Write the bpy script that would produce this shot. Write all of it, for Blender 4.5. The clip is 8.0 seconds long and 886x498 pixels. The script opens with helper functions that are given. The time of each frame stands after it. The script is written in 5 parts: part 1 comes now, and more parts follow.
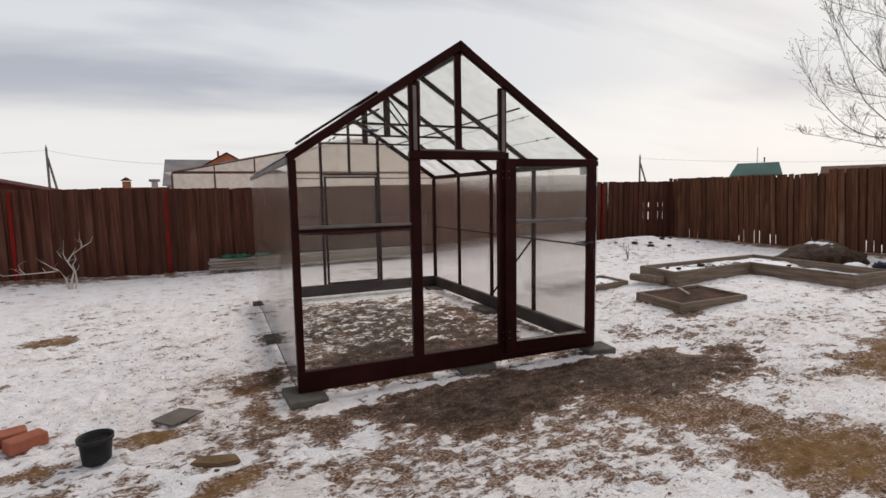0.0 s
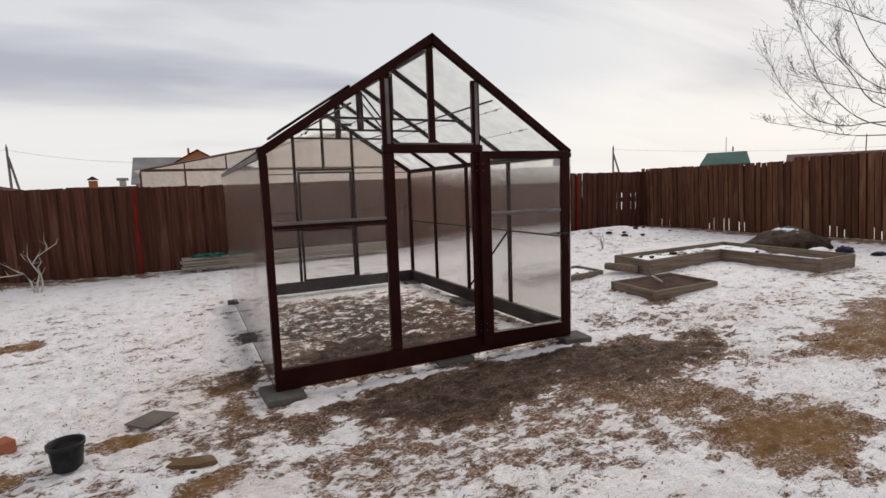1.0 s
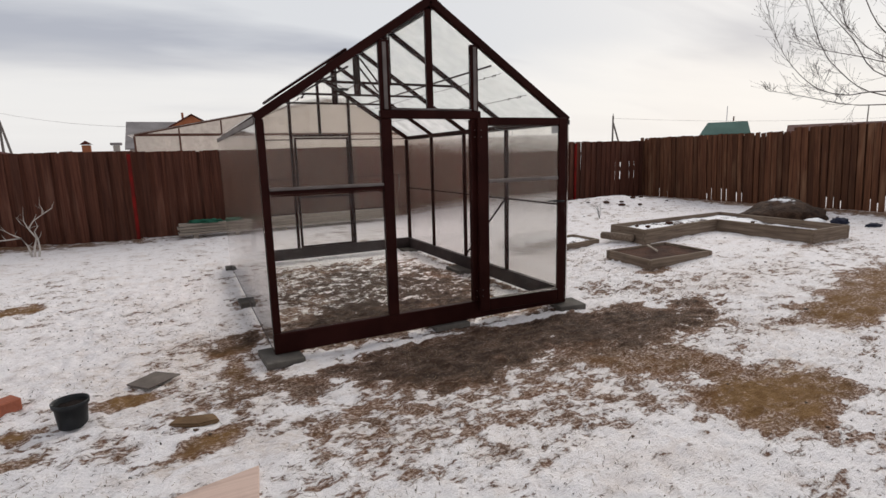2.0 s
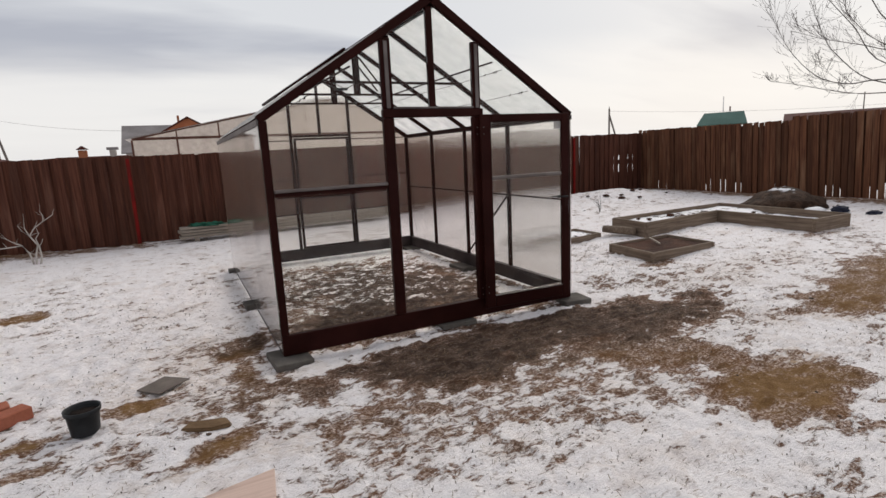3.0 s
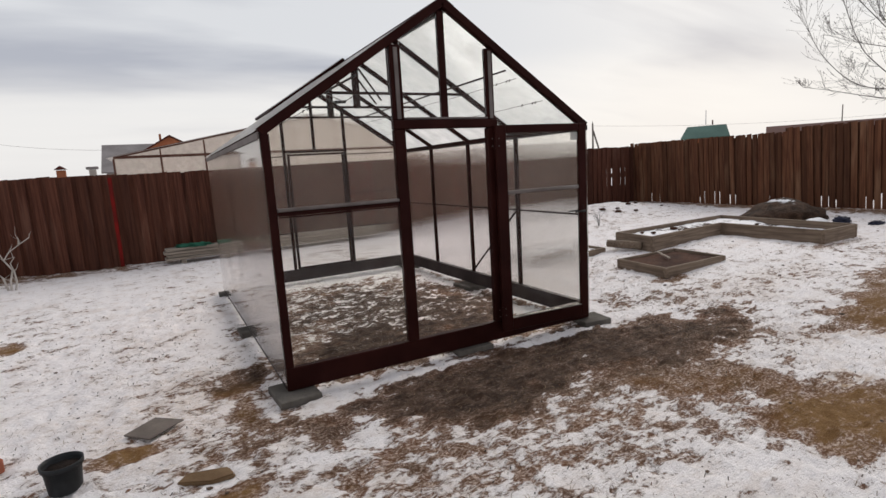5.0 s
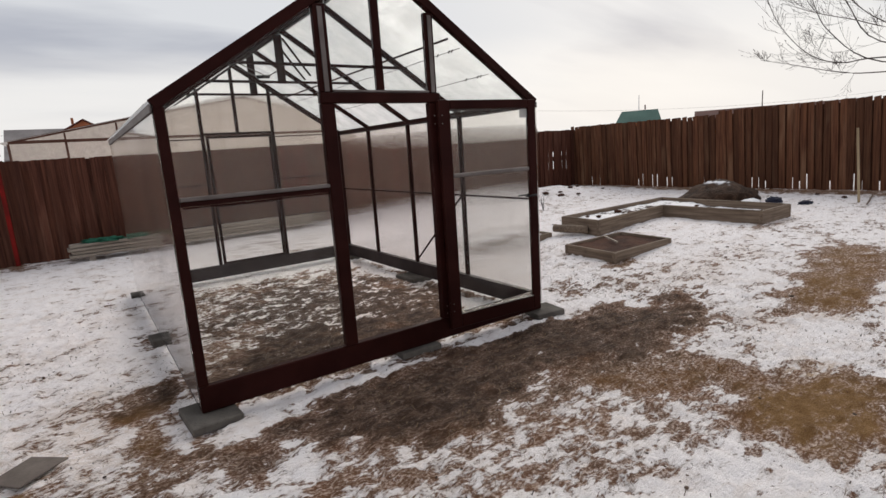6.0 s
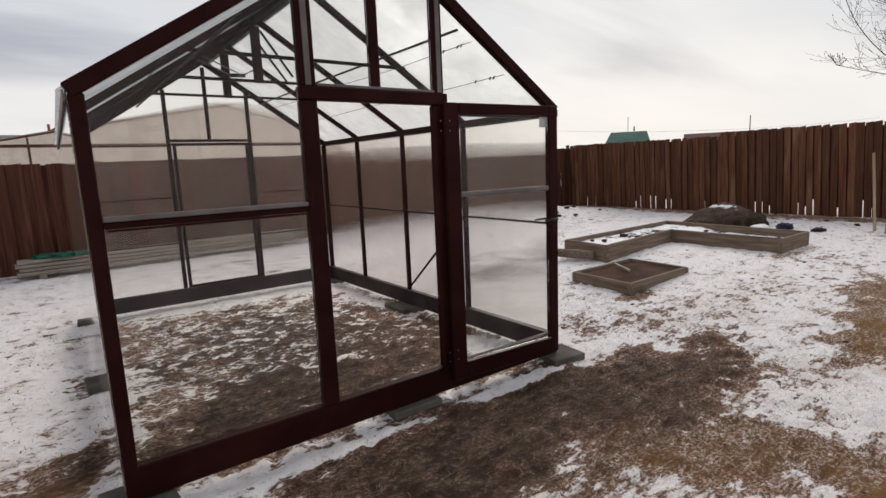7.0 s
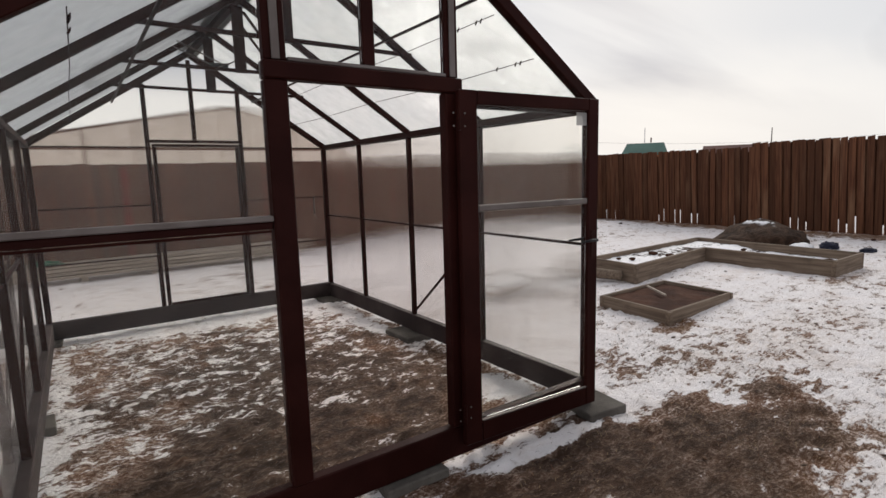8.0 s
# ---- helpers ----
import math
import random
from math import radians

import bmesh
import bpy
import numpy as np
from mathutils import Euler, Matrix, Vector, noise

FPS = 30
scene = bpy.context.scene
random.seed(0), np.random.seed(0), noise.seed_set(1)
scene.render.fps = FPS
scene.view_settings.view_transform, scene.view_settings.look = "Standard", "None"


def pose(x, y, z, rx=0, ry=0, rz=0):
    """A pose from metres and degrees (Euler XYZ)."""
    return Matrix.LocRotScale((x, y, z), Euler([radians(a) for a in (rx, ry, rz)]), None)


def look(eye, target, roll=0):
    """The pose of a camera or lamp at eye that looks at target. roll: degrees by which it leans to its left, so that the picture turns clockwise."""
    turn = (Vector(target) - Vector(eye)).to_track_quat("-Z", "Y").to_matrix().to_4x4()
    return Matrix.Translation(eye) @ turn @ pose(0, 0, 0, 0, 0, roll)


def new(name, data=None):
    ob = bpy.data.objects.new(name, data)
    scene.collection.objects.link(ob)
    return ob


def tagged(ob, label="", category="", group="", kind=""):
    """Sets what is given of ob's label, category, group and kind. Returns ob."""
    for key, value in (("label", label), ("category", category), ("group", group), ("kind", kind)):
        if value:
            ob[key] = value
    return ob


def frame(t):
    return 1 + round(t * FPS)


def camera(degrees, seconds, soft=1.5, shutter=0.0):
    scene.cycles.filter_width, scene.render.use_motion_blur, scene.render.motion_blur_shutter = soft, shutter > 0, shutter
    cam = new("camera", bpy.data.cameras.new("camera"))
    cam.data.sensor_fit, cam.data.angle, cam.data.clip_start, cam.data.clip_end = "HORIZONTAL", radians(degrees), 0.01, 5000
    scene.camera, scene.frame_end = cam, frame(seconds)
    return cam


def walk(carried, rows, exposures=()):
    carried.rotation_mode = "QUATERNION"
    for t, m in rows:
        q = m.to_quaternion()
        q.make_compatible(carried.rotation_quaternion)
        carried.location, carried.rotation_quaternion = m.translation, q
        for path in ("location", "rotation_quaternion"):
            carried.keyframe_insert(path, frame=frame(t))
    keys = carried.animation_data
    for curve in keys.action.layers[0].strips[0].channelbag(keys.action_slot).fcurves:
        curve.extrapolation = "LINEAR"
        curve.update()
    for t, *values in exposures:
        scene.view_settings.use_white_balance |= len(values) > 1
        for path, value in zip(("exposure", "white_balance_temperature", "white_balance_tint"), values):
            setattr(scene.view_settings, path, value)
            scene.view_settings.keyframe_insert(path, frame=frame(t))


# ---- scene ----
cam = camera(80.7, 8.0)
PATH = [
    (0, (-0.54, -4.164, 1.563), (0.257, -2.341, 1.354), -1.0),
    (0.5, (-0.522, -4.163, 1.568), (0.321, -2.362, 1.353), -1.7),
    (1, (-0.526, -4.171, 1.558), (0.346, -2.387, 1.324), -2.0),
    (1.5, (-0.531, -4.185, 1.538), (0.349, -2.411, 1.251), -2.0),
    (2, (-0.538, -4.199, 1.545), (0.333, -2.434, 1.192), -1.5),
    (3.5, (-0.618, -4.139, 1.56), (0.26, -2.38, 1.192), -3.3),
    (4, (-0.638, -4.085, 1.556), (0.253, -2.331, 1.196), -3.0),
    (5.3, (-0.658, -3.648, 1.545), (0.311, -1.925, 1.239), -3.7),
    (5.5, (-0.615, -3.576, 1.524), (0.429, -1.905, 1.181), -3.8),
    (6, (-0.413, -3.365, 1.512), (0.696, -1.743, 1.136), -3.8),
    (6.5, (-0.293, -3.086, 1.508), (0.813, -1.465, 1.123), -2.9),
    (7, (-0.087, -2.682, 1.492), (1.078, -1.087, 1.175), -2.4),
    (7.5, (0.193, -2.412, 1.493), (1.389, -0.834, 1.207), -2.9),
    (8, (0.351, -2.086, 1.47), (1.487, -0.464, 1.19), -1.6),
]
walk(cam, [(t, look(eye, target, roll)) for t, eye, target, roll in PATH])

# ---- sky and light ----
def sky_world():
    w = bpy.data.worlds.new("overcast_sky")
    scene.world = w
    w.use_nodes = True
    nt = w.node_tree
    n, l = nt.nodes, nt.links
    n.clear()
    out = n.new("ShaderNodeOutputWorld")
    sky = n.new("ShaderNodeTexSky")
    sky.sky_type = "NISHITA"
    sky.sun_disc = False
    sky.sun_elevation = radians(24)
    sky.sun_rotation = radians(55)
    sky.dust_density = 3.0
    clear = n.new("ShaderNodeBackground")
    clear.inputs["Strength"].default_value = 0.06
    l.new(sky.outputs[0], clear.inputs[0])
    # cloud deck: layered noise on a flat deck overhead, paler towards the horizon
    tc = n.new("ShaderNodeTexCoord")
    sep = n.new("ShaderNodeSeparateXYZ")
    l.new(tc.outputs["Generated"], sep.inputs[0])
    up = n.new("ShaderNodeMath")
    up.operation = "MAXIMUM"
    l.new(sep.outputs[2], up.inputs[0])
    up.inputs[1].default_value = 0.0
    add = n.new("ShaderNodeMath")
    l.new(up.outputs[0], add.inputs[0])
    add.inputs[1].default_value = 0.16
    div = n.new("ShaderNodeVectorMath")
    div.operation = "DIVIDE"
    l.new(tc.outputs["Generated"], div.inputs[0])
    comb = n.new("ShaderNodeCombineXYZ")
    for i in range(3):
        l.new(add.outputs[0], comb.inputs[i])
    l.new(comb.outputs[0], div.inputs[1])
    mp = n.new("ShaderNodeMapping")
    mp.inputs["Location"].default_value = (7.3, 2.6, 0)
    mp.inputs["Rotation"].default_value = (0, 0, radians(-20))
    mp.inputs["Scale"].default_value = (0.42, 1.15, 0.25)
    l.new(div.outputs[0], mp.inputs[0])
    nz = n.new("ShaderNodeTexNoise")
    nz.inputs["Scale"].default_value = 1.1
    nz.inputs["Detail"].default_value = 6
    nz.inputs["Roughness"].default_value = 0.46
    nz.inputs["Distortion"].default_value = 0.25
    l.new(mp.outputs[0], nz.inputs["Vector"])
    ramp = n.new("ShaderNodeValToRGB")
    e = ramp.color_ramp.elements
    e[0].position, e[0].color = 0.40, (0.49, 0.51, 0.575, 1)
    e[1].position, e[1].color = 0.56, (0.76, 0.775, 0.805, 1)
    l.new(nz.outputs["Fac"], ramp.inputs[0])
    hor = n.new("ShaderNodeMapRange")
    hor.interpolation_type = "SMOOTHSTEP"
    hor.inputs["From Min"].default_value = 0.17
    hor.inputs["From Max"].default_value = 0.285
    hor.inputs["To Min"].default_value = 0.88
    hor.inputs["To Max"].default_value = 0.0
    edge = n.new("ShaderNodeTexNoise")
    edge.inputs["Scale"].default_value = 1.2
    edge.inputs["Detail"].default_value = 5
    edge.inputs["Roughness"].default_value = 0.5
    l.new(mp.outputs[0], edge.inputs["Vector"])
    wave = n.new("ShaderNodeMath")
    wave.operation = "MULTIPLY_ADD"
    l.new(edge.outputs["Fac"], wave.inputs[0])
    wave.inputs[1].default_value = 0.16
    l.new(sep.outputs[2], wave.inputs[2])
    l.new(wave.outputs[0], hor.inputs["Value"])
    mix = n.new("ShaderNodeMix")
    mix.data_type = "RGBA"
    l.new(hor.outputs[0], mix.inputs["Factor"])
    l.new(ramp.outputs[0], mix.inputs["A"])
    mix.inputs["B"].default_value = (0.945, 0.925, 0.905, 1)
    deck = n.new("ShaderNodeBackground")
    deck.inputs["Strength"].default_value = 0.98
    l.new(mix.outputs["Result"], deck.inputs[0])
    ms = n.new("ShaderNodeMixShader")
    ms.inputs[0].default_value = 0.94
    l.new(clear.outputs[0], ms.inputs[1])
    l.new(deck.outputs[0], ms.inputs[2])
    l.new(ms.outputs[0], out.inputs[0])


sky_world()
sun_data = bpy.data.lights.new("sun", "SUN")
sun_data.energy = 1.65
sun_data.angle = radians(38)
sun_data.color = (1.0, 0.94, 0.86)
sun = new("sun", sun_data)
sun.matrix_world = look((20, 14, 14), (1.5, 1, 0))
scene.view_settings.exposure = 0.0


# ---- materials ----
class Mat:
    """A small node builder."""

    def __init__(self, name):
        self.m = bpy.data.materials.new(name)
        self.m.use_nodes = True
        self.nt = self.m.node_tree
        self.n, self.l = self.nt.nodes, self.nt.links
        self.b = self.n["Principled BSDF"]
        self.out = self.n["Material Output"]
        self.pos = self.n.new("ShaderNodeTexCoord").outputs["Object"]

    def put(self, a, sock):
        if hasattr(a, "is_output"):
            self.l.new(a, sock)
        else:
            sock.default_value = a

    def world(self):
        return self.n.new("ShaderNodeNewGeometry").outputs["Position"]

    def scale(self, vec, sx, sy, sz):
        m = self.n.new("ShaderNodeMapping")
        m.inputs["Scale"].default_value = (sx, sy, sz)
        self.l.new(vec, m.inputs[0])
        return m.outputs[0]

    def shift(self, vec, rnd, amount=17.0):
        m = self.n.new("ShaderNodeVectorMath")
        m.operation = "ADD"
        c = self.n.new("ShaderNodeVectorMath")
        c.operation = "SCALE"
        c.inputs[0].default_value = (amount, amount * 0.7, amount * 1.3)
        self.l.new(rnd, c.inputs["Scale"])
        self.l.new(vec, m.inputs[0])
        self.l.new(c.outputs[0], m.inputs[1])
        return m.outputs[0]

    def rnd(self):
        return self.n.new("ShaderNodeObjectInfo").outputs["Random"]

    def island(self):
        return self.n.new("ShaderNodeNewGeometry").outputs["Random Per Island"]

    def attr(self, name):
        a = self.n.new("ShaderNodeAttribute")
        a.attribute_name = name
        return a.outputs["Fac"]

    def noise(self, vec, scale, detail=4, rough=0.55, dist=0.0):
        t = self.n.new("ShaderNodeTexNoise")
        t.inputs["Scale"].default_value = scale
        t.inputs["Detail"].default_value = detail
        t.inputs["Roughness"].default_value = rough
        t.inputs["Distortion"].default_value = dist
        self.l.new(vec, t.inputs["Vector"])
        return t.outputs["Fac"]

    def math(self, op, a, b=0.0, c=0.0):
        m = self.n.new("ShaderNodeMath")
        m.operation = op
        for v, s in zip((a, b, c), m.inputs):
            self.put(v, s)
        return m.outputs[0]

    def range(self, v, a, b, c=0.0, d=1.0):
        m = self.n.new("ShaderNodeMapRange")
        m.interpolation_type = "SMOOTHSTEP"
        self.l.new(v, m.inputs["Value"])
        for k, x in zip(("From Min", "From Max", "To Min", "To Max"), (a, b, c, d)):
            m.inputs[k].default_value = x
        return m.outputs[0]

    def mix(self, f, a, b):
        m = self.n.new("ShaderNodeMix")
        m.data_type = "RGBA"
        self.put(f, m.inputs["Factor"])
        for v, s in ((a, m.inputs["A"]), (b, m.inputs["B"])):
            if isinstance(v, tuple):
                s.default_value = (*v, 1) if len(v) == 3 else v
            else:
                self.l.new(v, s)
        return m.outputs["Result"]

    def bump(self, h, dist, strength=1.0):
        b = self.n.new("ShaderNodeBump")
        b.inputs["Strength"].default_value = strength
        b.inputs["Distance"].default_value = dist
        self.l.new(h, b.inputs["Height"])
        return b.outputs[0]

    def done(self, color=None, rough=0.6, normal=None, **kw):
        if color is not None:
            if isinstance(color, tuple):
                self.b.inputs["Base Color"].default_value = (*color, 1)
            else:
                self.l.new(color, self.b.inputs["Base Color"])
        self.put(rough, self.b.inputs["Roughness"])
        if normal is not None:
            self.l.new(normal, self.b.inputs["Normal"])
        for k, v in kw.items():
            self.b.inputs[k].default_value = v
        return self.m


def mat_paint(name, col, worn, rough=0.42, metal=0.0):
    k = Mat(name)
    p = k.world()
    big = k.noise(p, 3.0, 3)
    fine = k.noise(p, 60.0, 3, 0.6)
    c = k.mix(k.range(big, 0.35, 0.7), col, worn)
    c = k.mix(k.range(fine, 0.64, 0.8, 0, 0.4), c, tuple(min(1, v * 1.9 + 0.008) for v in col))
    r = k.math("MULTIPLY_ADD", fine, 0.25, rough - 0.1)
    return k.done(c, r, k.bump(fine, 0.0008), **{"Metallic": metal, "Specular IOR Level": 0.06})


def mat_board(name, dark, mid, pale, vary=0.18):
    """Vertical weathered boards, each with its own tone."""
    k = Mat(name)
    r = k.rnd()
    p = k.shift(k.pos, r)
    grain = k.noise(k.scale(p, 40, 40, 1.2), 1.0, 6, 0.62, 0.6)
    stain = k.noise(k.scale(p, 5, 5, 0.7), 1.0, 4)
    c = k.mix(k.range(grain, 0.3, 0.7), dark, mid)
    c = k.mix(k.range(stain, 0.5, 0.78, 0, 0.75), c, pale)
    tone = k.mix(k.range(r, 0.0, 1.0), (1 - vary, 0.99 - vary, 0.98 - vary), (1 + vary, 0.98 + vary, 0.97 + vary))
    m = k.n.new("ShaderNodeMix")
    m.data_type, m.blend_type = "RGBA", "MULTIPLY"
    m.inputs["Factor"].default_value = 1.0
    k.l.new(c, m.inputs["A"])
    k.l.new(tone, m.inputs["B"])
    c = m.outputs["Result"]
    return k.done(c, 0.85, k.bump(grain, 0.004), **{"Specular IOR Level": 0.2})


def mat_wood(name, dark, pale, along="x"):
    k = Mat(name)
    r = k.rnd()
    p = k.shift(k.pos, r)
    s = {"x": (1.5, 35, 35), "y": (35, 1.5, 35), "z": (35, 35, 1.5)}[along]
    grain = k.noise(k.scale(p, *s), 1.0, 6, 0.6, 0.4)
    stain = k.noise(p, 4.0, 4)
    c = k.mix(k.range(grain, 0.3, 0.72), dark, pale)
    c = k.mix(k.range(stain, 0.5, 0.8, 0, 0.5), c, tuple(v * 0.55 for v in dark))
    return k.done(c, 0.85, k.bump(grain, 0.003))


def mat_rough(name, a, b, scale=12, rough=0.9, relief=0.006):
    k = Mat(name)
    p = k.world()
    big = k.noise(p, scale * 0.3, 4)
    fine = k.noise(p, scale * 4, 6, 0.65)
    c = k.mix(k.range(big, 0.35, 0.65), a, b)
    c = k.mix(k.range(fine, 0.5, 0.75, 0, 0.45), c, tuple(v * 0.5 for v in a))
    return k.done(c, rough, k.bump(fine, relief), **{"Specular IOR Level": 0.2})


def mat_glass():
    k = Mat("clear_glass")
    p = k.world()
    smear = k.noise(p, 2.2, 4)
    r = k.range(smear, 0.45, 0.8, 0.0, 0.05)
    k.done((0.93, 0.955, 0.94), r, None, **{"Transmission Weight": 1.0, "IOR": 1.22})
    dirt = k.n.new("ShaderNodeBsdfDiffuse")
    dirt.inputs["Color"].default_value = (0.42, 0.40, 0.39, 1)
    ms = k.n.new("ShaderNodeMixShader")
    k.l.new(k.range(k.noise(p, 5.0, 6, 0.65), 0.40, 0.95, 0.003, 0.022), ms.inputs[0])
    k.l.new(k.b.outputs[0], ms.inputs[1])
    k.l.new(dirt.outputs[0], ms.inputs[2])
    k.l.new(ms.outputs[0], k.out.inputs[0])
    return k.m


def mat_poly(name, axis, haze=0.2, pitch=0.011, tone=0.86, tint=(0.975, 0.90, 0.855), flutes=0.0011, warm=1.0, rough=(0.07, 0.13), coat=0.0):
    """Twin-wall sheet: fluted along one way, so it smears what lies behind it across the flutes."""
    k = Mat(name)
    p = k.world()
    sep = k.n.new("ShaderNodeSeparateXYZ")
    k.l.new(p, sep.inputs[0])
    v = k.math("MULTIPLY", sep.outputs["XYZ".index(axis)], 2 * math.pi / pitch)
    flute = k.math("SINE", v)
    drift = k.noise(p, 1.4, 3)
    k.done(tint, k.range(drift, 0.3, 0.7, *rough), k.bump(flute, flutes),
           **{"Transmission Weight": 1.0, "IOR": 1.10, "Coat Weight": coat, "Coat Roughness": 0.045, "Coat IOR": 1.22})
    tr = k.n.new("ShaderNodeBsdfTranslucent")
    tr.inputs["Color"].default_value = (tone, tone * (1 - 0.05 * warm), tone * (1 - 0.085 * warm), 1)
    df = k.n.new("ShaderNodeBsdfDiffuse")
    df.inputs["Color"].default_value = (tone * 0.86, tone * (0.86 - 0.045 * warm), tone * (0.86 - 0.075 * warm), 1)
    m1 = k.n.new("ShaderNodeMixShader")
    m1.inputs[0].default_value = 0.18
    k.l.new(tr.outputs[0], m1.inputs[1])
    k.l.new(df.outputs[0], m1.inputs[2])
    m2 = k.n.new("ShaderNodeMixShader")
    k.l.new(k.range(k.noise(p, 3.0, 4), 0.3, 0.75, haze * 0.8, haze * 1.3), m2.inputs[0])
    k.l.new(k.b.outputs[0], m2.inputs[1])
    k.l.new(m1.outputs[0], m2.inputs[2])
    k.l.new(m2.outputs[0], k.out.inputs[0])
    return k.m


def mat_ground():
    k = Mat("snowy_soil")
    p = k.world()
    bare, sandy, mud = k.attr("bare"), k.attr("sand"), k.attr("mud")
    flat = k.scale(p, 1, 1, 0.4)
    n1 = k.noise(flat, 2.3, 5, 0.6)
    n2 = k.noise(k.scale(p, 6.8, 13, 5), 1.0, 6, 0.68, 0.35)
    n3 = k.noise(k.scale(p, 40, 62, 20), 1.0, 5, 0.68, 0.3)
    n4 = k.noise(p, 160.0, 3, 0.6)
    n7 = k.noise(k.scale(p, 24, 40, 16), 1.0, 3, 0.6, 0.6)
    n8 = k.noise(k.scale(flat, 1.5, 1.9, 1), 1.0, 4, 0.6)
    # soil colours: dark earth, straw, rusty dead grass
    soil = k.mix(k.range(n2, 0.3, 0.7), (0.036, 0.018, 0.011), (0.125, 0.062, 0.033))
    straw = k.mix(k.range(n3, 0.48, 0.66), soil, (0.27, 0.155, 0.085))
    rust = k.mix(k.range(n1, 0.40, 0.58, 0, 0.85), straw, k.mix(k.range(n3, 0.4, 0.65), (0.13, 0.048, 0.018), (0.27, 0.115, 0.04)))
    sandc = k.mix(k.range(n2, 0.3, 0.75), (0.170, 0.088, 0.030), (0.27, 0.152, 0.060))
    sandc = k.mix(k.range(n4, 0.55, 0.75, 0, 0.4), sandc, (0.09, 0.055, 0.03))
    sandc = k.mix(k.range(n7, 0.62, 0.74, 0, 0.7), sandc, (0.10, 0.042, 0.018))
    c = k.mix(sandy, rust, sandc)
    mudc = k.mix(k.range(n2, 0.35, 0.68), (0.030, 0.0165, 0.0105), (0.082, 0.048, 0.031))
    mudc = k.mix(k.range(n3, 0.55, 0.72, 0, 0.40), mudc, (0.120, 0.070, 0.042))
    c = k.mix(mud, c, mudc)
    # snow cover, broken up by tufts and clods
    n5 = k.noise(k.scale(p, 4.2, 5.6, 3), 1.0, 5, 0.6, 0.5)
    n6 = k.noise(k.scale(p, 15, 30, 12), 1.0, 5, 0.64, 0.4)
    t = k.math("MULTIPLY_ADD", n5, 1.25, k.math("MULTIPLY_ADD", n2, 1.25, k.math("MULTIPLY_ADD", n6, 0.85, k.math("MULTIPLY", n3, 0.40))))
    t = k.math("SUBTRACT", k.math("SUBTRACT", t, bare), 0.380)
    frost = k.range(t, 0.44, 0.96)
    cover = k.range(t, 0.92, 1.07)
    snow = k.mix(k.range(n4, 0.35, 0.7), (0.92, 0.866, 0.856), (0.975, 0.928, 0.918))
    snow = k.mix(k.range(n5, 0.52, 0.36, 0, 0.24), snow, (0.60, 0.47, 0.38))
    # low n6: thin snow, with the shade of small hollows put into its colour
    snow = k.mix(k.range(n6, 0.43, 0.31, 0, 0.5), snow, (0.38, 0.29, 0.24))
    snow = k.mix(k.range(n8, 0.46, 0.34, 0, 0.20), snow, (0.55, 0.42, 0.33))
    snow = k.mix(k.math("MULTIPLY", sandy, k.range(n6, 0.62, 0.38, 0.25, 1.0)), snow, (0.50, 0.35, 0.23))
    snow = k.mix(k.range(n7, 0.36, 0.27, 0, 0.8), snow, (0.12, 0.065, 0.04))
    thin = k.mix(k.range(n3, 0.44, 0.62), (0.17, 0.088, 0.055), (0.66, 0.53, 0.455))
    c = k.mix(k.math("MULTIPLY", frost, k.math("MULTIPLY_ADD", mud, -0.68, 0.85)), c, thin)
    fleck = k.math("MULTIPLY", k.range(n7, 0.60, 0.70), k.range(k.math("SUBTRACT", 1.0, sandy), 0.4, 0.9))
    c = k.mix(k.math("MULTIPLY", fleck, k.math("MULTIPLY_ADD", mud, -0.39, 0.45)), c, (0.66, 0.58, 0.54))
    c = k.mix(cover, c, snow)
    h = k.math("MULTIPLY_ADD", k.math("MAXIMUM", cover, n6), 0.9, k.math("MULTIPLY_ADD", n3, 1.0, k.math("MULTIPLY_ADD", n7, 0.7, k.math("MULTIPLY", n4, 0.3))))
    rough = k.math("MULTIPLY_ADD", cover, -0.15, 0.93)
    return k.done(c, rough, k.bump(h, 0.024, 0.8), **{"Specular IOR Level": 0.2})


FRAME = mat_paint("dark_brown_painted_steel", (0.0175, 0.0037, 0.0028), (0.027, 0.0065, 0.0050), 0.5)
INNER = mat_paint("dark_primed_steel", (0.0195, 0.0068, 0.0056), (0.032, 0.0125, 0.0105), 0.5)
BEAM = mat_paint("grey_brown_sill_timber", (0.034, 0.025, 0.024), (0.055, 0.042, 0.040), 0.5)
ALU = mat_paint("grey_aluminium_strip", (0.115, 0.096, 0.090), (0.185, 0.162, 0.154), 0.5, 0.4)
STEEL = mat_paint("bright_steel", (0.5, 0.5, 0.5), (0.62, 0.62, 0.62), 0.35, 0.9)
BLACK = mat_rough("black_plastic", (0.012, 0.012, 0.013), (0.028, 0.027, 0.028), 20, 0.5, 0.001)
RED = mat_paint("red_oxide_paint", (0.20, 0.012, 0.010), (0.11, 0.012, 0.010), 0.55)
GLASS = mat_glass()
POLY_SIDE = mat_poly("twin_wall_sheet_side", "Y", 0.018, 0.011, 0.95, (0.99, 0.955, 0.94), 0.0007, 3.6, (0.03, 0.06), 1.0)
POLY_BACK = mat_poly("twin_wall_sheet_back", "X", 0.024, 0.011, 0.90, (0.99, 0.95, 0.93), 0.0010, 3.2, (0.02, 0.04))
POLY_ROOF = mat_poly("twin_wall_sheet_roof", "Y", 0.62, 0.011, 0.73, (0.90, 0.89, 0.90), 0.0011, 0.1)
FENCE = mat_board("weathered_fence_board", (0.046, 0.0150, 0.0095), (0.108, 0.040, 0.024), (0.135, 0.066, 0.046))
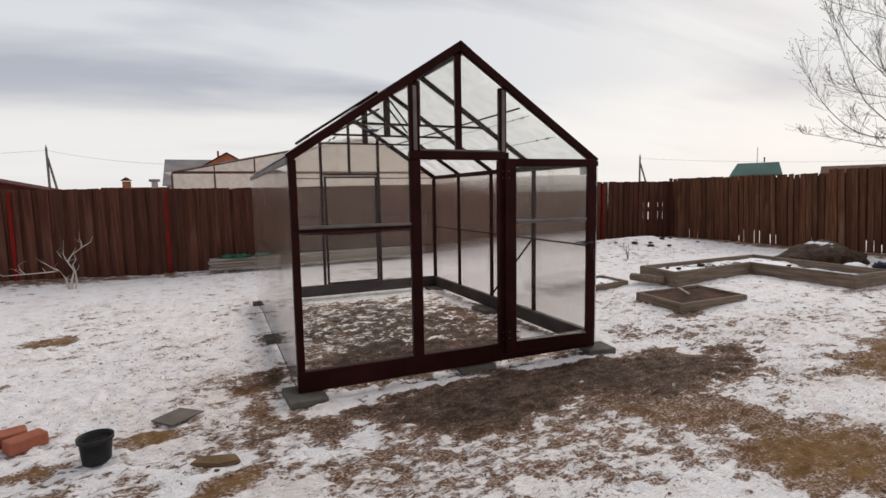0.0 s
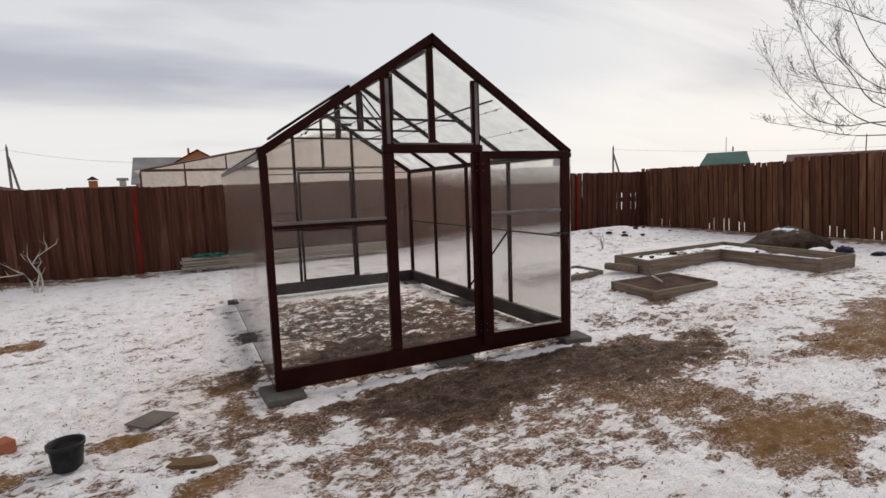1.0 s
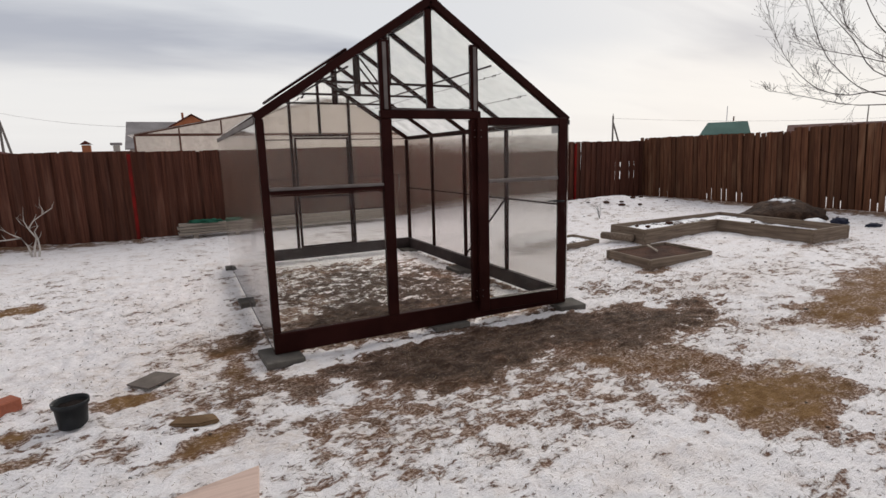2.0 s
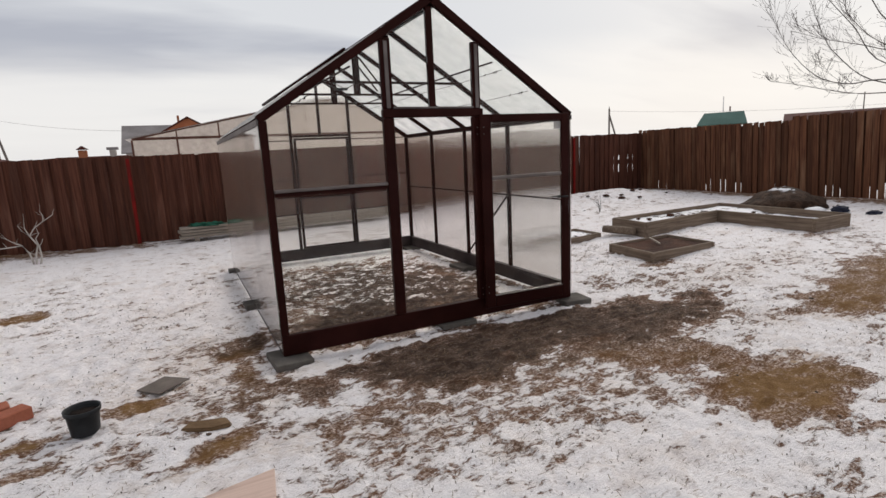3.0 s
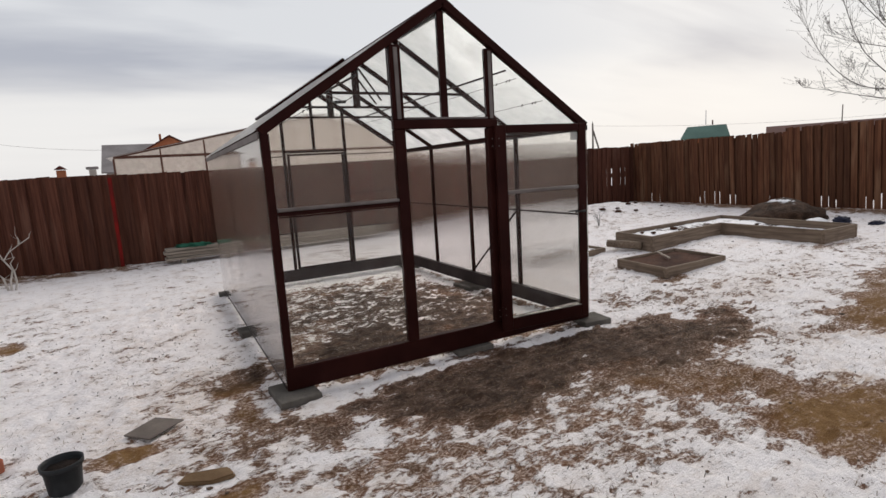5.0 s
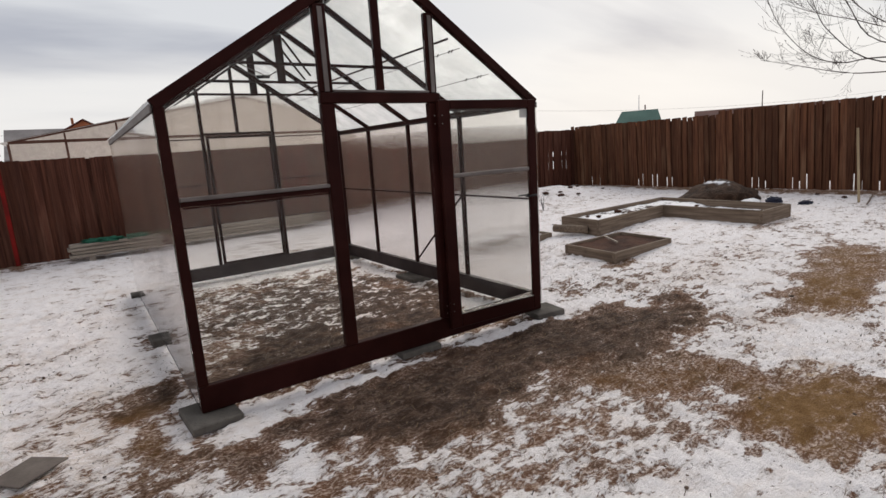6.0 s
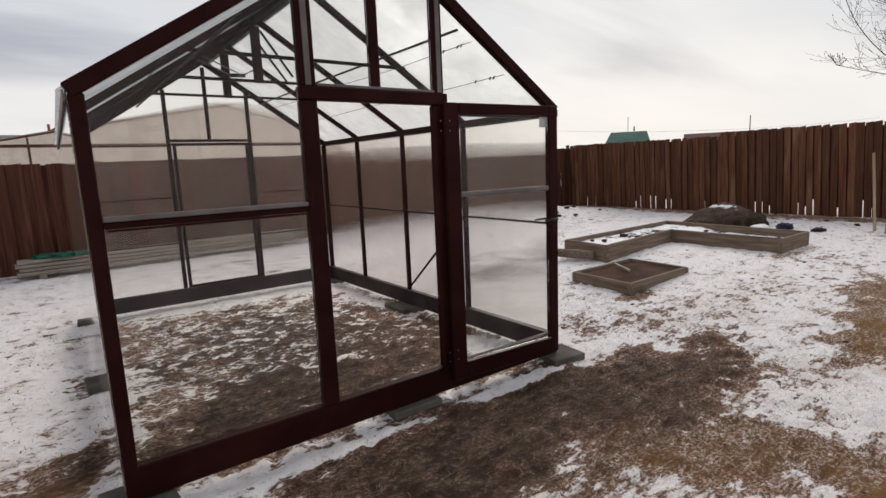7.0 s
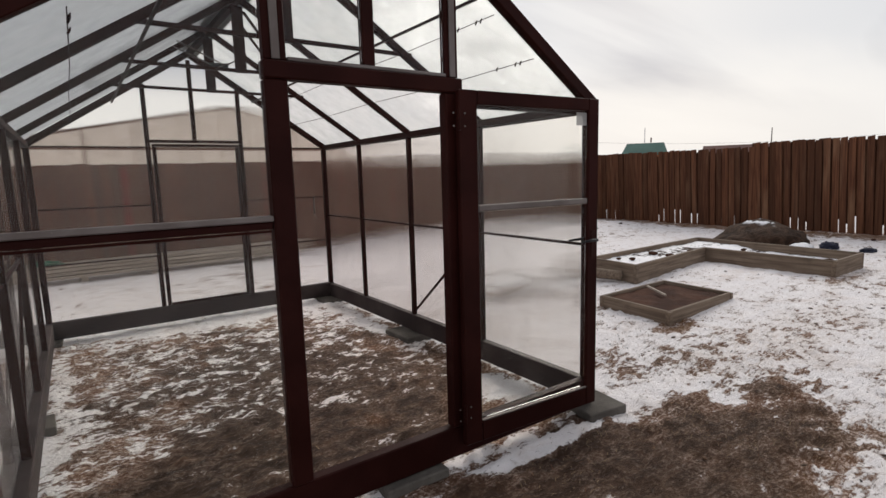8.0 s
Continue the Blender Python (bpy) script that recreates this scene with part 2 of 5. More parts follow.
FENCE_R = mat_board("weathered_fence_board_brown", (0.056, 0.020, 0.0110), (0.140, 0.060, 0.031), (0.205, 0.115, 0.068), 0.27)
BED = mat_wood("grey_weathered_plank", (0.115, 0.077, 0.052), (0.25, 0.185, 0.132), "x")
CONC = mat_rough("grey_concrete", (0.085, 0.074, 0.064), (0.135, 0.120, 0.105), 14, 0.92, 0.004)
SOIL = mat_rough("dark_garden_soil", (0.043, 0.017, 0.010), (0.085, 0.037, 0.022), 10, 0.97, 0.02)
SNOW = mat_rough("thin_snow", (0.88, 0.865, 0.87), (0.93, 0.915, 0.915), 8, 0.8, 0.01)
GROUND = mat_ground()


# ---- building helpers ----
def mesh_of(name, bm, material, smooth=False):
    me = bpy.data.meshes.new(name)
    bmesh.ops.recalc_face_normals(bm, faces=bm.faces)
    bm.to_mesh(me)
    bm.free()
    for m in (material if isinstance(material, (list, tuple)) else [material]):
        me.materials.append(m)
    if smooth:
        me.polygons.foreach_set("use_smooth", [True] * len(me.polygons))
    return me


def part(name, bm, material, parent, label="", smooth=False):
    ob = new(name, mesh_of(name, bm, material, smooth))
    ob.parent = parent
    return tagged(ob, label)


def thing(name, label, category, at=(0, 0, 0), rz=0.0, group="", kind=""):
    ob = new(name)
    ob.empty_display_size = 0.1
    ob.matrix_basis = pose(*at, 0, 0, rz)
    return tagged(ob, label, category, group, kind)


def solid(name, bm, material, label, category, m=None, group="", kind="", smooth=False):
    ob = new(name, mesh_of(name, bm, material, smooth))
    if m is not None:
        ob.matrix_basis = m
    return tagged(ob, label, category, group, kind)


def box(x0, x1, y0, y1, z0, z1, bev=0.004, bm=None):
    own = bmesh.new()
    vs = [own.verts.new((x, y, z)) for z in (z0, z1) for y in (y0, y1) for x in (x0, x1)]
    for f in ((0, 2, 3, 1), (4, 5, 7, 6), (0, 1, 5, 4), (2, 6, 7, 3), (0, 4, 6, 2), (1, 3, 7, 5)):
        own.faces.new([vs[i] for i in f])
    if bev:
        bmesh.ops.bevel(own, geom=own.edges[:], offset=bev, segments=1, affect="EDGES")
    return join(bm, own)


def join(bm, own):
    if bm is None:
        return own
    me = bpy.data.meshes.new("t")
    own.to_mesh(me)
    own.free()
    bm.from_mesh(me)
    bpy.data.meshes.remove(me)
    return bm


def bar(a, b, w, h, side=(0, 1, 0), bev=0.003, bm=None):
    """A straight bar from a to b: w wide along side, h deep across it."""
    a, b = Vector(a), Vector(b)
    d = (b - a).normalized()
    s = Vector(side)
    s = (s - d * s.dot(d)).normalized()
    u = d.cross(s)
    own = bmesh.new()
    vs = []
    for p in (a, b):
        for i, j in ((-1, -1), (1, -1), (1, 1), (-1, 1)):
            vs.append(own.verts.new(p + s * (i * w / 2) + u * (j * h / 2)))
    for f in ((0, 1, 2, 3), (7, 6, 5, 4), (0, 4, 5, 1), (1, 5, 6, 2), (2, 6, 7, 3), (3, 7, 4, 0)):
        own.faces.new([vs[i] for i in f])
    if bev:
        bmesh.ops.bevel(own, geom=own.edges[:], offset=bev, segments=1, affect="EDGES")
    return join(bm, own)


def tube(pts, radii, seg=6, bm=None):
    """A round, tapered stem along points."""
    own = bm or bmesh.new()
    rings = []
    for i, p in enumerate(pts):
        p = Vector(p)
        d = (Vector(pts[min(i + 1, len(pts) - 1)]) - Vector(pts[max(i - 1, 0)])).normalized()
        s = d.orthogonal().normalized()
        u = d.cross(s)
        rings.append([own.verts.new(p + (s * math.cos(2 * math.pi * k / seg) + u * math.sin(2 * math.pi * k / seg)) * radii[i]) for k in range(seg)])
    for a, b in zip(rings, rings[1:]):
        for k in range(seg):
            own.faces.new((a[k], a[(k + 1) % seg], b[(k + 1) % seg], b[k]))
    own.faces.new(rings[0][::-1])
    own.faces.new(rings[-1])
    return own


def prism(pts, d):
    """A sheet: an outline and its thickness vector."""
    bm = bmesh.new()
    a = [bm.verts.new(p) for p in pts]
    b = [bm.verts.new(Vector(p) + Vector(d)) for p in pts]
    bm.faces.new(a[::-1])
    bm.faces.new(b)
    for i in range(len(a)):
        j = (i + 1) % len(a)
        bm.faces.new((a[i], a[j], b[j], b[i]))
    return bm


def step(v, a, b):
    t = min(1.0, max(0.0, (v - a) / (b - a)))
    return t * t * (3 - 2 * t)


def ground_z(x, y):
    """The lie of the land, before its small roughness."""
    z = -0.06
    z += 0.17 * step(y, 3.4, 7.6) * (1 - 0.62 * step(x, 6.4, 12))
    z += 0.12 * step(x, 3.8, 7.6) * (1 - 0.35 * step(y, 3.2, 7.8))
    z += 0.08 * step(-x, 1.6, 4.2) * step(y, 4, 7.4)
    z += 0.22 * math.exp(-((x - 10.0) / 1.7) ** 2 - ((y - 6.55) / 0.75) ** 2)
    return z


# ---- ground ----
def spread(fine0, fine1, step_f, mid0, mid1, step_m, far):
    v = list(np.arange(fine0, fine1, step_f))
    v += list(np.arange(fine1, mid1, step_m))
    v = list(np.arange(mid0, fine0, step_m)) + v
    x, s = mid1, step_m * 2
    while x < far:
        v.append(x)
        x += s
        s *= 1.6
    v.append(far)
    x, s = mid0 - step_m, step_m * 2
    low = []
    while x > -far:
        low.append(x)
        x -= s
        s *= 1.6
    low.append(-far)
    return low[::-1] + v


# bare places: (x, y, half-length, half-width, turn, bare, sand, mud)
FRONT_PATCHES = [
    (1.75, -0.62, 1.95, 0.58, 2, 0.92, 0.0, 0.95),
    (0.95, -0.50, 0.95, 0.32, 4, 0.84, 0.0, 0.9),
    (3.25, -0.75, 1.20, 0.48, 10, 0.88, 0.0, 0.85),
    (1.3, -1.30, 1.7, 0.50, -3, 0.56, 0.30, 0.0),
    (2.2, -1.35, 2.3, 0.7, 4, 0.49, 0.25, 0.1),
    (2.85, -2.25, 0.62, 0.34, 12, 1.0, 1.0, 0.0),
    (2.55, -1.45, 0.75, 0.30, -25, 0.78, 0.6, 0.0),
    (3.55, -2.95, 0.7, 0.22, 5, 0.6, 0.6, 0.0),
    (0.30, -1.30, 0.8, 0.32, -12, 0.49, 0.35, 0.0),
    (1.0, -1.55, 1.2, 0.42, 3, 0.42, 0.1, 0.0),
]
FAR_PATCHES = [
    (5.159, -1.595, 0.85, 0.35, 14, 0.9, 0.9, 0.0),
    (6.33, -1.301, 0.9, 0.5, 14, 0.8, 0.8, 0.0),
    (4.119, 0.172, 0.7, 0.4, -10, 0.50, 0.0, 0.3),
    (5.15, -0.175, 1.2, 0.4, 0, 0.40, 0.3, 0.0),
    (12.925, 2.379, 0.55, 6.0, 0, 0.75, 0.55, 0.0),
    (10.754, 7.855, 2.6, 0.25, 0, 0.7, 0.4, 0.0),
    (9.705, 6.149, 1.5, 0.5, 0, 0.25, 0.0, 0.4),
    (8.175, 0.251, 0.8, 0.15, 0, 0.5, 0.5, 0.0),
    (5, 0.614, 0.3, 0.12, 0, 0.8, 0.7, 0.0),
]
LEFT_PATCHES = [
    (-0.26, 0.45, 0.20, 0.42, 8, 0.50, 0.30, 0.0),
    (-0.28, 0.45, 0.20, 0.13, 15, 0.90, 0.70, 0.0),
    (-0.31, -0.10, 0.09, 0.30, -6, 0.78, 0.60, 0.0),
    (-0.62, 0.25, 0.62, 0.85, 0, 0.36, 0.45, 0.0),
    (-0.22, -0.40, 0.5, 0.6, 0, 0.42, 0.2, 0.0),
    (-1.00, -0.24, 0.25, 0.12, 10, 1.0, 1.0, 0.0),
    (-0.52, -1.07, 0.22, 0.12, 30, 0.95, 0.9, 0.0),
    (-0.72, -1.22, 0.30, 0.08, 25, 0.55, 0.5, 0.0),
    (-0.70, -0.62, 0.14, 0.06, 10, 0.6, 0.6, 0.0),
    (-1.66, -0.46, 0.24, 0.10, 5, 1.0, 0.95, 0.0),
    (-1.50, -0.80, 0.16, 0.06, 20, 0.8, 0.6, 0.0),
    (-2.38, 3.02, 0.28, 0.22, 40, 0.92, 0.95, 0.0),
    (-2.55, 1.35, 0.22, 0.10, 10, 0.6, 0.3, 0.0),
    (-0.9, 2.2, 0.5, 0.25, 20, 0.35, 0.2, 0.0),
    (-4.3, 7.05, 3.6, 0.42, 3, 0.75, 0.55, 0.1),
]
INNER_PATCHES = [
    (1.5, 1.75, 1.35, 1.75, 0, 0.60, 0.0, 1.0),
    (2.1, 1.2, 0.75, 0.9, 0, 0.68, 0.35, 0.75),
    (1.1, 0.60, 1.25, 0.55, 0, 0.86, 0.05, 1.0),
]
PATCHES = FRONT_PATCHES + FAR_PATCHES + LEFT_PATCHES + INNER_PATCHES
# snow that lies along the sill and elsewhere: (x, y, half-length, half-width, turn, amount)
DRIFTS = [
    (0.85, -0.13, 0.55, 0.06, -2, 0.75), (2.35, -0.13, 0.45, 0.06, 0, 0.75), (0.20, -0.28, 0.22, 0.10, 10, 0.45), (3.9, -1.9, 0.8, 0.3, 10, 0.42),
    (0.12, 1.9, 0.08, 1.9, 0, 0.16), (2.72, 0.6, 0.18, 0.4, 0, 0.5), (2.75, 2.9, 0.10, 0.9, 0, 0.3), (1.4, 3.85, 1.3, 0.14, 0, 0.28),
    (-0.6, -1.35, 0.5, 0.16, 0, 0.3), (1.5, -2.5, 0.8, 0.4, 0, 0.2),
]


def make_ground():
    xs = spread(-2.6, 5.2, 0.034, -8.0, 14.4, 0.11, 2500.0)
    ys = spread(-3.2, 4.4, 0.034, -7.0, 9.2, 0.11, 2500.0)
    verts, bare, sand, mud = [], [], [], []
    geo = []
    for (px, py, a, b, r, *w) in PATCHES:
        geo.append((px, py, a, b, math.cos(radians(r)), math.sin(radians(r)), w))
    drift = [(px, py, a, b, math.cos(radians(r)), math.sin(radians(r)), w) for (px, py, a, b, r, w) in DRIFTS]
    for y in ys:
        for x in xs:
            near = -8 < x < 14.4 and -7 < y < 9.2
            z = ground_z(x, y)
            br, sd, md = (0.54 if 0.05 < x < 2.95 and 0.05 < y < 3.95 else 0.25 - 0.04 * step(-x, 0.3, 1.2)), 0.0, 0.0
            if near:
                wob = noise.noise((x * 1.7, y * 1.7, 3.0)) * 0.5 + noise.noise((x * 4.1, y * 4.7, 8.0)) * 0.42 + noise.noise((x * 11, y * 12, 6.0)) * 0.22
                br += 0.16 * noise.noise((x * 0.7, y * 0.7, 1.0)) + 0.10 * step(1.0 - y, 0, 2.5)
                for px, py, a, b, c, s, w in geo:
                    dx, dy = x - px, y - py
                    q = math.hypot((dx * c + dy * s) / a, (dy * c - dx * s) / b) + wob
                    if q < 1.5:
                        f = 1 - step(q, 0.45, 1.4)
                        br = max(br, br + (w[0] - br) * f) if w[0] > br else br
                        sd = max(sd, w[1] * f)
                        md = max(md, w[2] * f)
                for px, py, a, b, c, s, w in drift:
                    dx, dy = x - px, y - py
                    q = math.hypot((dx * c + dy * s) / a, (dy * c - dx * s) / b) + wob * 0.8
                    if q < 1.5:
                        br -= w * (1 - step(q, 0.6, 1.3))
                        z += 0.010 * w * (1 - step(q, 0.5, 1.3))
                z += 0.014 * noise.noise((x * 2.6, y * 2.6, 0.0)) + 0.018 * noise.noise((x * 8, y * 9, 4.0))
                if -2.7 < x < 5.3 and -3.3 < y < 4.5:
                    z += 0.024 * noise.noise((x * 15, y * 20, 7.0))
                if x > 8.0 and y > 5.2:
                    z += 0.06 * max(0, noise.noise((x * 3, y * 3, 5.0))) * math.exp(-((x - 10.0) / 1.9) ** 2 - ((y - 6.5) / 0.95) ** 2)
            elif abs(x) + abs(y) > 60:
                z = -0.2
            verts.append((x, y, z))
            bare.append(max(0.0, min(1.0, br)))
            sand.append(sd)
            mud.append(md)
    nx = len(xs)
    faces = [(j * nx + i, j * nx + i + 1, (j + 1) * nx + i + 1, (j + 1) * nx + i) for j in range(len(ys) - 1) for i in range(nx - 1)]
    me = bpy.data.meshes.new("ground")
    me.from_pydata(verts, [], faces)
    for name, data in (("bare", bare), ("sand", sand), ("mud", mud)):
        me.attributes.new(name, "FLOAT", "POINT").data.foreach_set("value", data)
    me.materials.append(GROUND)
    me.polygons.foreach_set("use_smooth", [True] * len(faces))
    return tagged(new("ground", me), "frozen garden ground, thin patchy snow over brown soil and dead grass", "ground", kind="structure")


make_ground()

# ---- greenhouse ----
W, D, HE, HR = 2.96, 4.14, 1.87, 2.842
XR = W / 2
SLOPE = (HR - HE) / XR


def roof_at(x):
    return HE + SLOPE * (x if x <= XR else W - x)


gh = thing("greenhouse", "dark brown framed garden greenhouse with clear front and translucent walls", "greenhouse")
# sills
part("base_beam", box(0, W, 0.0, 0.06, -0.008, 0.160, 0.006), FRAME, gh)
part("base_beam", box(0, W, D - 0.06, D, -0.01, 0.160, 0.005), BEAM, gh)
for xa, xb in ((0.0, 0.06), (W - 0.06, W)):
    part("base_beam", box(xa, xb, 0.062, D - 0.062, -0.012, 0.150, 0.005), BEAM, gh)
# front posts
part("corner_post", box(0, 0.06, 0.0, 0.06, 0.162, HE - 0.02, 0.005), FRAME, gh)
part("corner_post", box(W - 0.06, W, 0.0, 0.06, 0.162, HE - 0.02, 0.005), FRAME, gh)
part("door_post", box(0.992, 1.084, -0.012, 0.05, 0.162, 1.858, 0.006), FRAME, gh)
part("door_post", box(1.845, 1.948, -0.010, 0.05, 0.162, 1.858, 0.006), FRAME, gh)
part("lintel", box(0.990, 1.945, -0.016, 0.05, 1.860, 1.930, 0.006), FRAME, gh)
part("header_rail", box(1.950, W - 0.062, 0.002, 0.05, 1.80, 1.86, 0.005), FRAME, gh)
# gable posts, each with a paler clamping strip on its face
for xa, xb in ((1.0, 1.09), (1.858, 1.932)):
    xm = (xa + xb) / 2
    z1 = roof_at(xm) - 0.07
    gp = part("gable_post", box(xa, xb, 0.004, 0.05, 1.932, z1, 0.005), FRAME, gh)
    part("clamp_strip", box(xm - 0.016, xm + 0.016, -0.006, 0.003, 1.935, z1 - 0.02, 0.002), ALU, gp, "grey aluminium strip")
part("king_post", box(1.428, 1.486, 0.006, 0.05, 1.932, 2.76, 0.005), FRAME, gh)
part("gable_sill", box(1.092, 1.856, -0.004, 0.046, 1.932, 1.948, 0.003), ALU, gh, "grey aluminium strip")
# transom of the glazed front bay
tr = part("transom", box(0.062, 0.988, -0.004, 0.045, 1.275, 1.305, 0.004), FRAME, gh)
part("clamp_strip", box(0.062, 0.988, -0.022, 0.02, 1.307, 1.330, 0.004), ALU, tr, "pale grey aluminium strip")
part("clamp_strip", box(0.07, 0.98, -0.006, -0.0045, 1.262, 1.273, 0.0), FRAME, tr)
# panes
part("front_pane", box(0.062, 0.990, 0.020, 0.024, 0.155, 1.272, 0), GLASS, gh, "clear glass pane")
part("front_pane", prism([(0.062, 0.020, 1.333), (0.988, 0.020, 1.333), (0.988, 0.020, roof_at(0.988) - 0.047), (0.062, 0.020, roof_at(0.062) - 0.047)], (0, 0.004, 0)), GLASS, gh)
part("gable_pane", prism([(1.092, 0.024, 1.95), (1.426, 0.024, 1.95), (1.426, 0.024, roof_at(1.426) - 0.047), (1.092, 0.024, roof_at(1.092) - 0.047)], (0, 0.004, 0)), GLASS, gh)
part("gable_pane", prism([(1.488, 0.024, 1.95), (1.856, 0.024, 1.95), (1.856, 0.024, roof_at(1.856) - 0.047), (1.51, 0.024, roof_at(1.51) - 0.047), (1.488, 0.024, roof_at(1.488) - 0.047)], (0, 0.004, 0)), GLASS, gh)
part("gable_pane", prism([(1.950, 0.024, 1.862), (W - 0.06, 0.024, 1.862), (1.934, 0.024, roof_at(1.934) - 0.047), (1.934, 0.024, 1.932), (1.950, 0.024, 1.932)], (0, 0.004, 0)), GLASS, gh)


# rafters: front and back gable pairs and three trusses between
def rafters(y, w, h, mat, drop=0.0):
    c = math.cos(math.atan(SLOPE))
    off = h / 2 / c + drop
    for s in (0, 1):
        a = (0.0 if s == 0 else W, y, HE - off)
        b = (XR, y, HR - off)
        part("rafter", bar(a, b, w, h, (0, 1, 0), 0.004), mat, gh)


rafters(0.025, 0.058, 0.066, FRAME, -0.028)
rafters(D - 0.03, 0.05, 0.06, INNER)
TRUSS = (1.07, 2.10, 3.13)
for y in TRUSS:
    rafters(y, 0.040, 0.046, INNER, 0.0)
    part("king_post", box(1.444, 1.526, y + 0.022, y + 0.042, 2.278, HR - 0.085, 0.002), INNER, gh)
    part("collar_tie", box(0.66, 2.34, y - 0.012, y + 0.012, 2.276, 2.300, 0.002), INNER, gh)
    for x in (0.012, W - 0.052):
        part("stud", box(x, x + 0.04, y - 0.02, y + 0.02, 0.152, HE - 0.048, 0.003), INNER, gh)
part("ridge_bar", box(XR - 0.025, XR + 0.025, 0.06, D - 0.06, HR - 0.075, HR - 0.022, 0.004), INNER, gh)
part("ridge_cap", prism([(XR - 0.10, -0.005, HR - 0.045), (XR, -0.005, HR + 0.022), (XR + 0.10, -0.005, HR - 0.045), (XR + 0.10, -0.005, HR - 0.038), (XR, -0.005, HR + 0.029), (XR - 0.10, -0.005, HR - 0.038)], (0, D + 0.04, 0)), FRAME, gh)
# wall plates and girts
for x in (0.008, W - 0.058):
    part("wall_plate", box(x, x + 0.05, 0.062, D - 0.062, HE - 0.046, HE + 0.004, 0.004), INNER, gh)
    part("girt", box(x + 0.014, x + 0.034, 0.062, D - 0.062, 1.010, 1.027, 0.002), INNER, gh)
    part("corner_post", box(x, x + 0.05, D - 0.056, D - 0.004, 0.162, HE - 0.048, 0.004), INNER, gh)
part("wall_brace", bar((W - 0.03, 2.08, 0.19), (W - 0.03, 1.09, 1.02), 0.018, 0.018, (1, 0, 0), 0.002), INNER, gh)
part("wall_brace", bar((0.03, 2.08, 1.02), (0.03, 1.09, 0.17), 0.018, 0.018, (1, 0, 0), 0.002), INNER, gh)
# purlins and training wires along the slopes
for x in (0.75, 2.10):
    part("purlin", box(x - 0.008, x + 0.008, 0.06, D - 0.05, roof_at(x) - 0.102, roof_at(x) - 0.088, 0.002), INNER, gh)
for x in (0.395, 2.205, 2.49):
    z = roof_at(x) - 0.09
    wr = tube([(x, 0.05, z), (x + 0.004, 1.0, z - 0.012), (x - 0.004, 2.0, z), (x, 3.0, z - 0.012), (x, 4.0, z)], [0.0024] * 5, 5)
    for y in (0.16, 0.20, 0.36):
        tube([(x, y, z - 0.014), (x + 0.006, y + 0.004, z), (x + 0.012, y, z + 0.012)], [0.004, 0.006, 0.002], 5, wr)
    part("roof_wire", wr, INNER, gh, "thin knotted wire")
# back wall: door frame, posts, girts
for x in (1.004, 1.928):
    part("back_post", box(x, x + 0.042, D - 0.045, D - 0.008, 0.162, roof_at(x) - 0.06, 0.003), INNER, gh)
part("back_king_post", box(1.455, 1.495, D - 0.045, D - 0.008, 1.917, HR - 0.1, 0.003), INNER, gh)
part("back_header", box(1.048, 1.926, D - 0.045, D - 0.008, 1.884, 1.915, 0.003), INNER, gh)
for z in (0.703, 1.240, 1.832):
    part("back_girt", box(0.06, 1.002, D - 0.03, D - 0.012, z, z + 0.014, 0.002), INNER, gh)
    part("back_girt", box(1.972, W - 0.06, D - 0.03, D - 0.012, z, z + 0.014, 0.002), INNER, gh)
bd = part("back_door", box(1.062, 1.918, D - 0.05, D - 0.02, 1.843, 1.872, 0.003), INNER, gh, "closed door of translucent sheet")
part("stile", box(1.062, 1.098, D - 0.05, D - 0.02, 0.165, 1.841, 0.003), INNER, bd)
part("stile", box(1.884, 1.918, D - 0.05, D - 0.02, 0.165, 1.841, 0.003), INNER, bd)
part("rail", box(1.10, 1.882, D - 0.05, D - 0.02, 0.165, 0.190, 0.003), INNER, bd)
part("rail", box(1.10, 1.882, D - 0.05, D - 0.02, 0.94, 0.97, 0.003), INNER, bd)
part("back_latch", box(2.758, 2.766, D - 0.055, D - 0.028, 1.045, 1.25, 0.002), ALU, gh, "pale steel hook")
# translucent sheets
ys = (0.0, 1.07, 2.10, 3.13, D)
for a, b in zip(ys, ys[1:]):
    part("side_sheet", box(-0.008, -0.002, a + 0.002, b - 0.002, 0.04, HE - 0.012, 0), POLY_SIDE, gh, "translucent twin-wall sheet")
    part("side_sheet", box(W + 0.002, W + 0.008, a + 0.002, b - 0.002, 0.04, HE - 0.012, 0), POLY_SIDE, gh, "translucent twin-wall sheet")
    a2, b2 = (a + 0.056 if a == 0 else a + 0.002), (b + 0.035 if b == D else b - 0.002)
    for s in (0, 1):
        x0 = -0.035 if s == 0 else W + 0.035
        zl = HE - SLOPE * 0.035 + 0.016
        part("roof_sheet", prism([(x0, a2, zl), (XR - 0.001 if s == 0 else XR + 0.001, a2, HR + 0.014), (XR - 0.001 if s == 0 else XR + 0.001, b2, HR + 0.014), (x0, b2, zl)], (0, 0, 0.006)), POLY_ROOF, gh, "translucent twin-wall roof sheet")
for xa, xb in ((0.0, 1.0), (1.0, 1.96), (1.96, W)):
    pts = [(xa + 0.002, D + 0.002, 0.0), (xb - 0.002, D + 0.002, 0.0), (xb - 0.002, D + 0.002, roof_at(xb) - 0.01)]
    if xa == 1.0:
        pts.append((XR, D + 0.002, HR - 0.01))
    pts.append((xa + 0.002, D + 0.002, roof_at(xa) - 0.01))
    part("back_sheet", prism(pts, (0, 0.006, 0)), POLY_BACK, gh, "translucent twin-wall sheet")
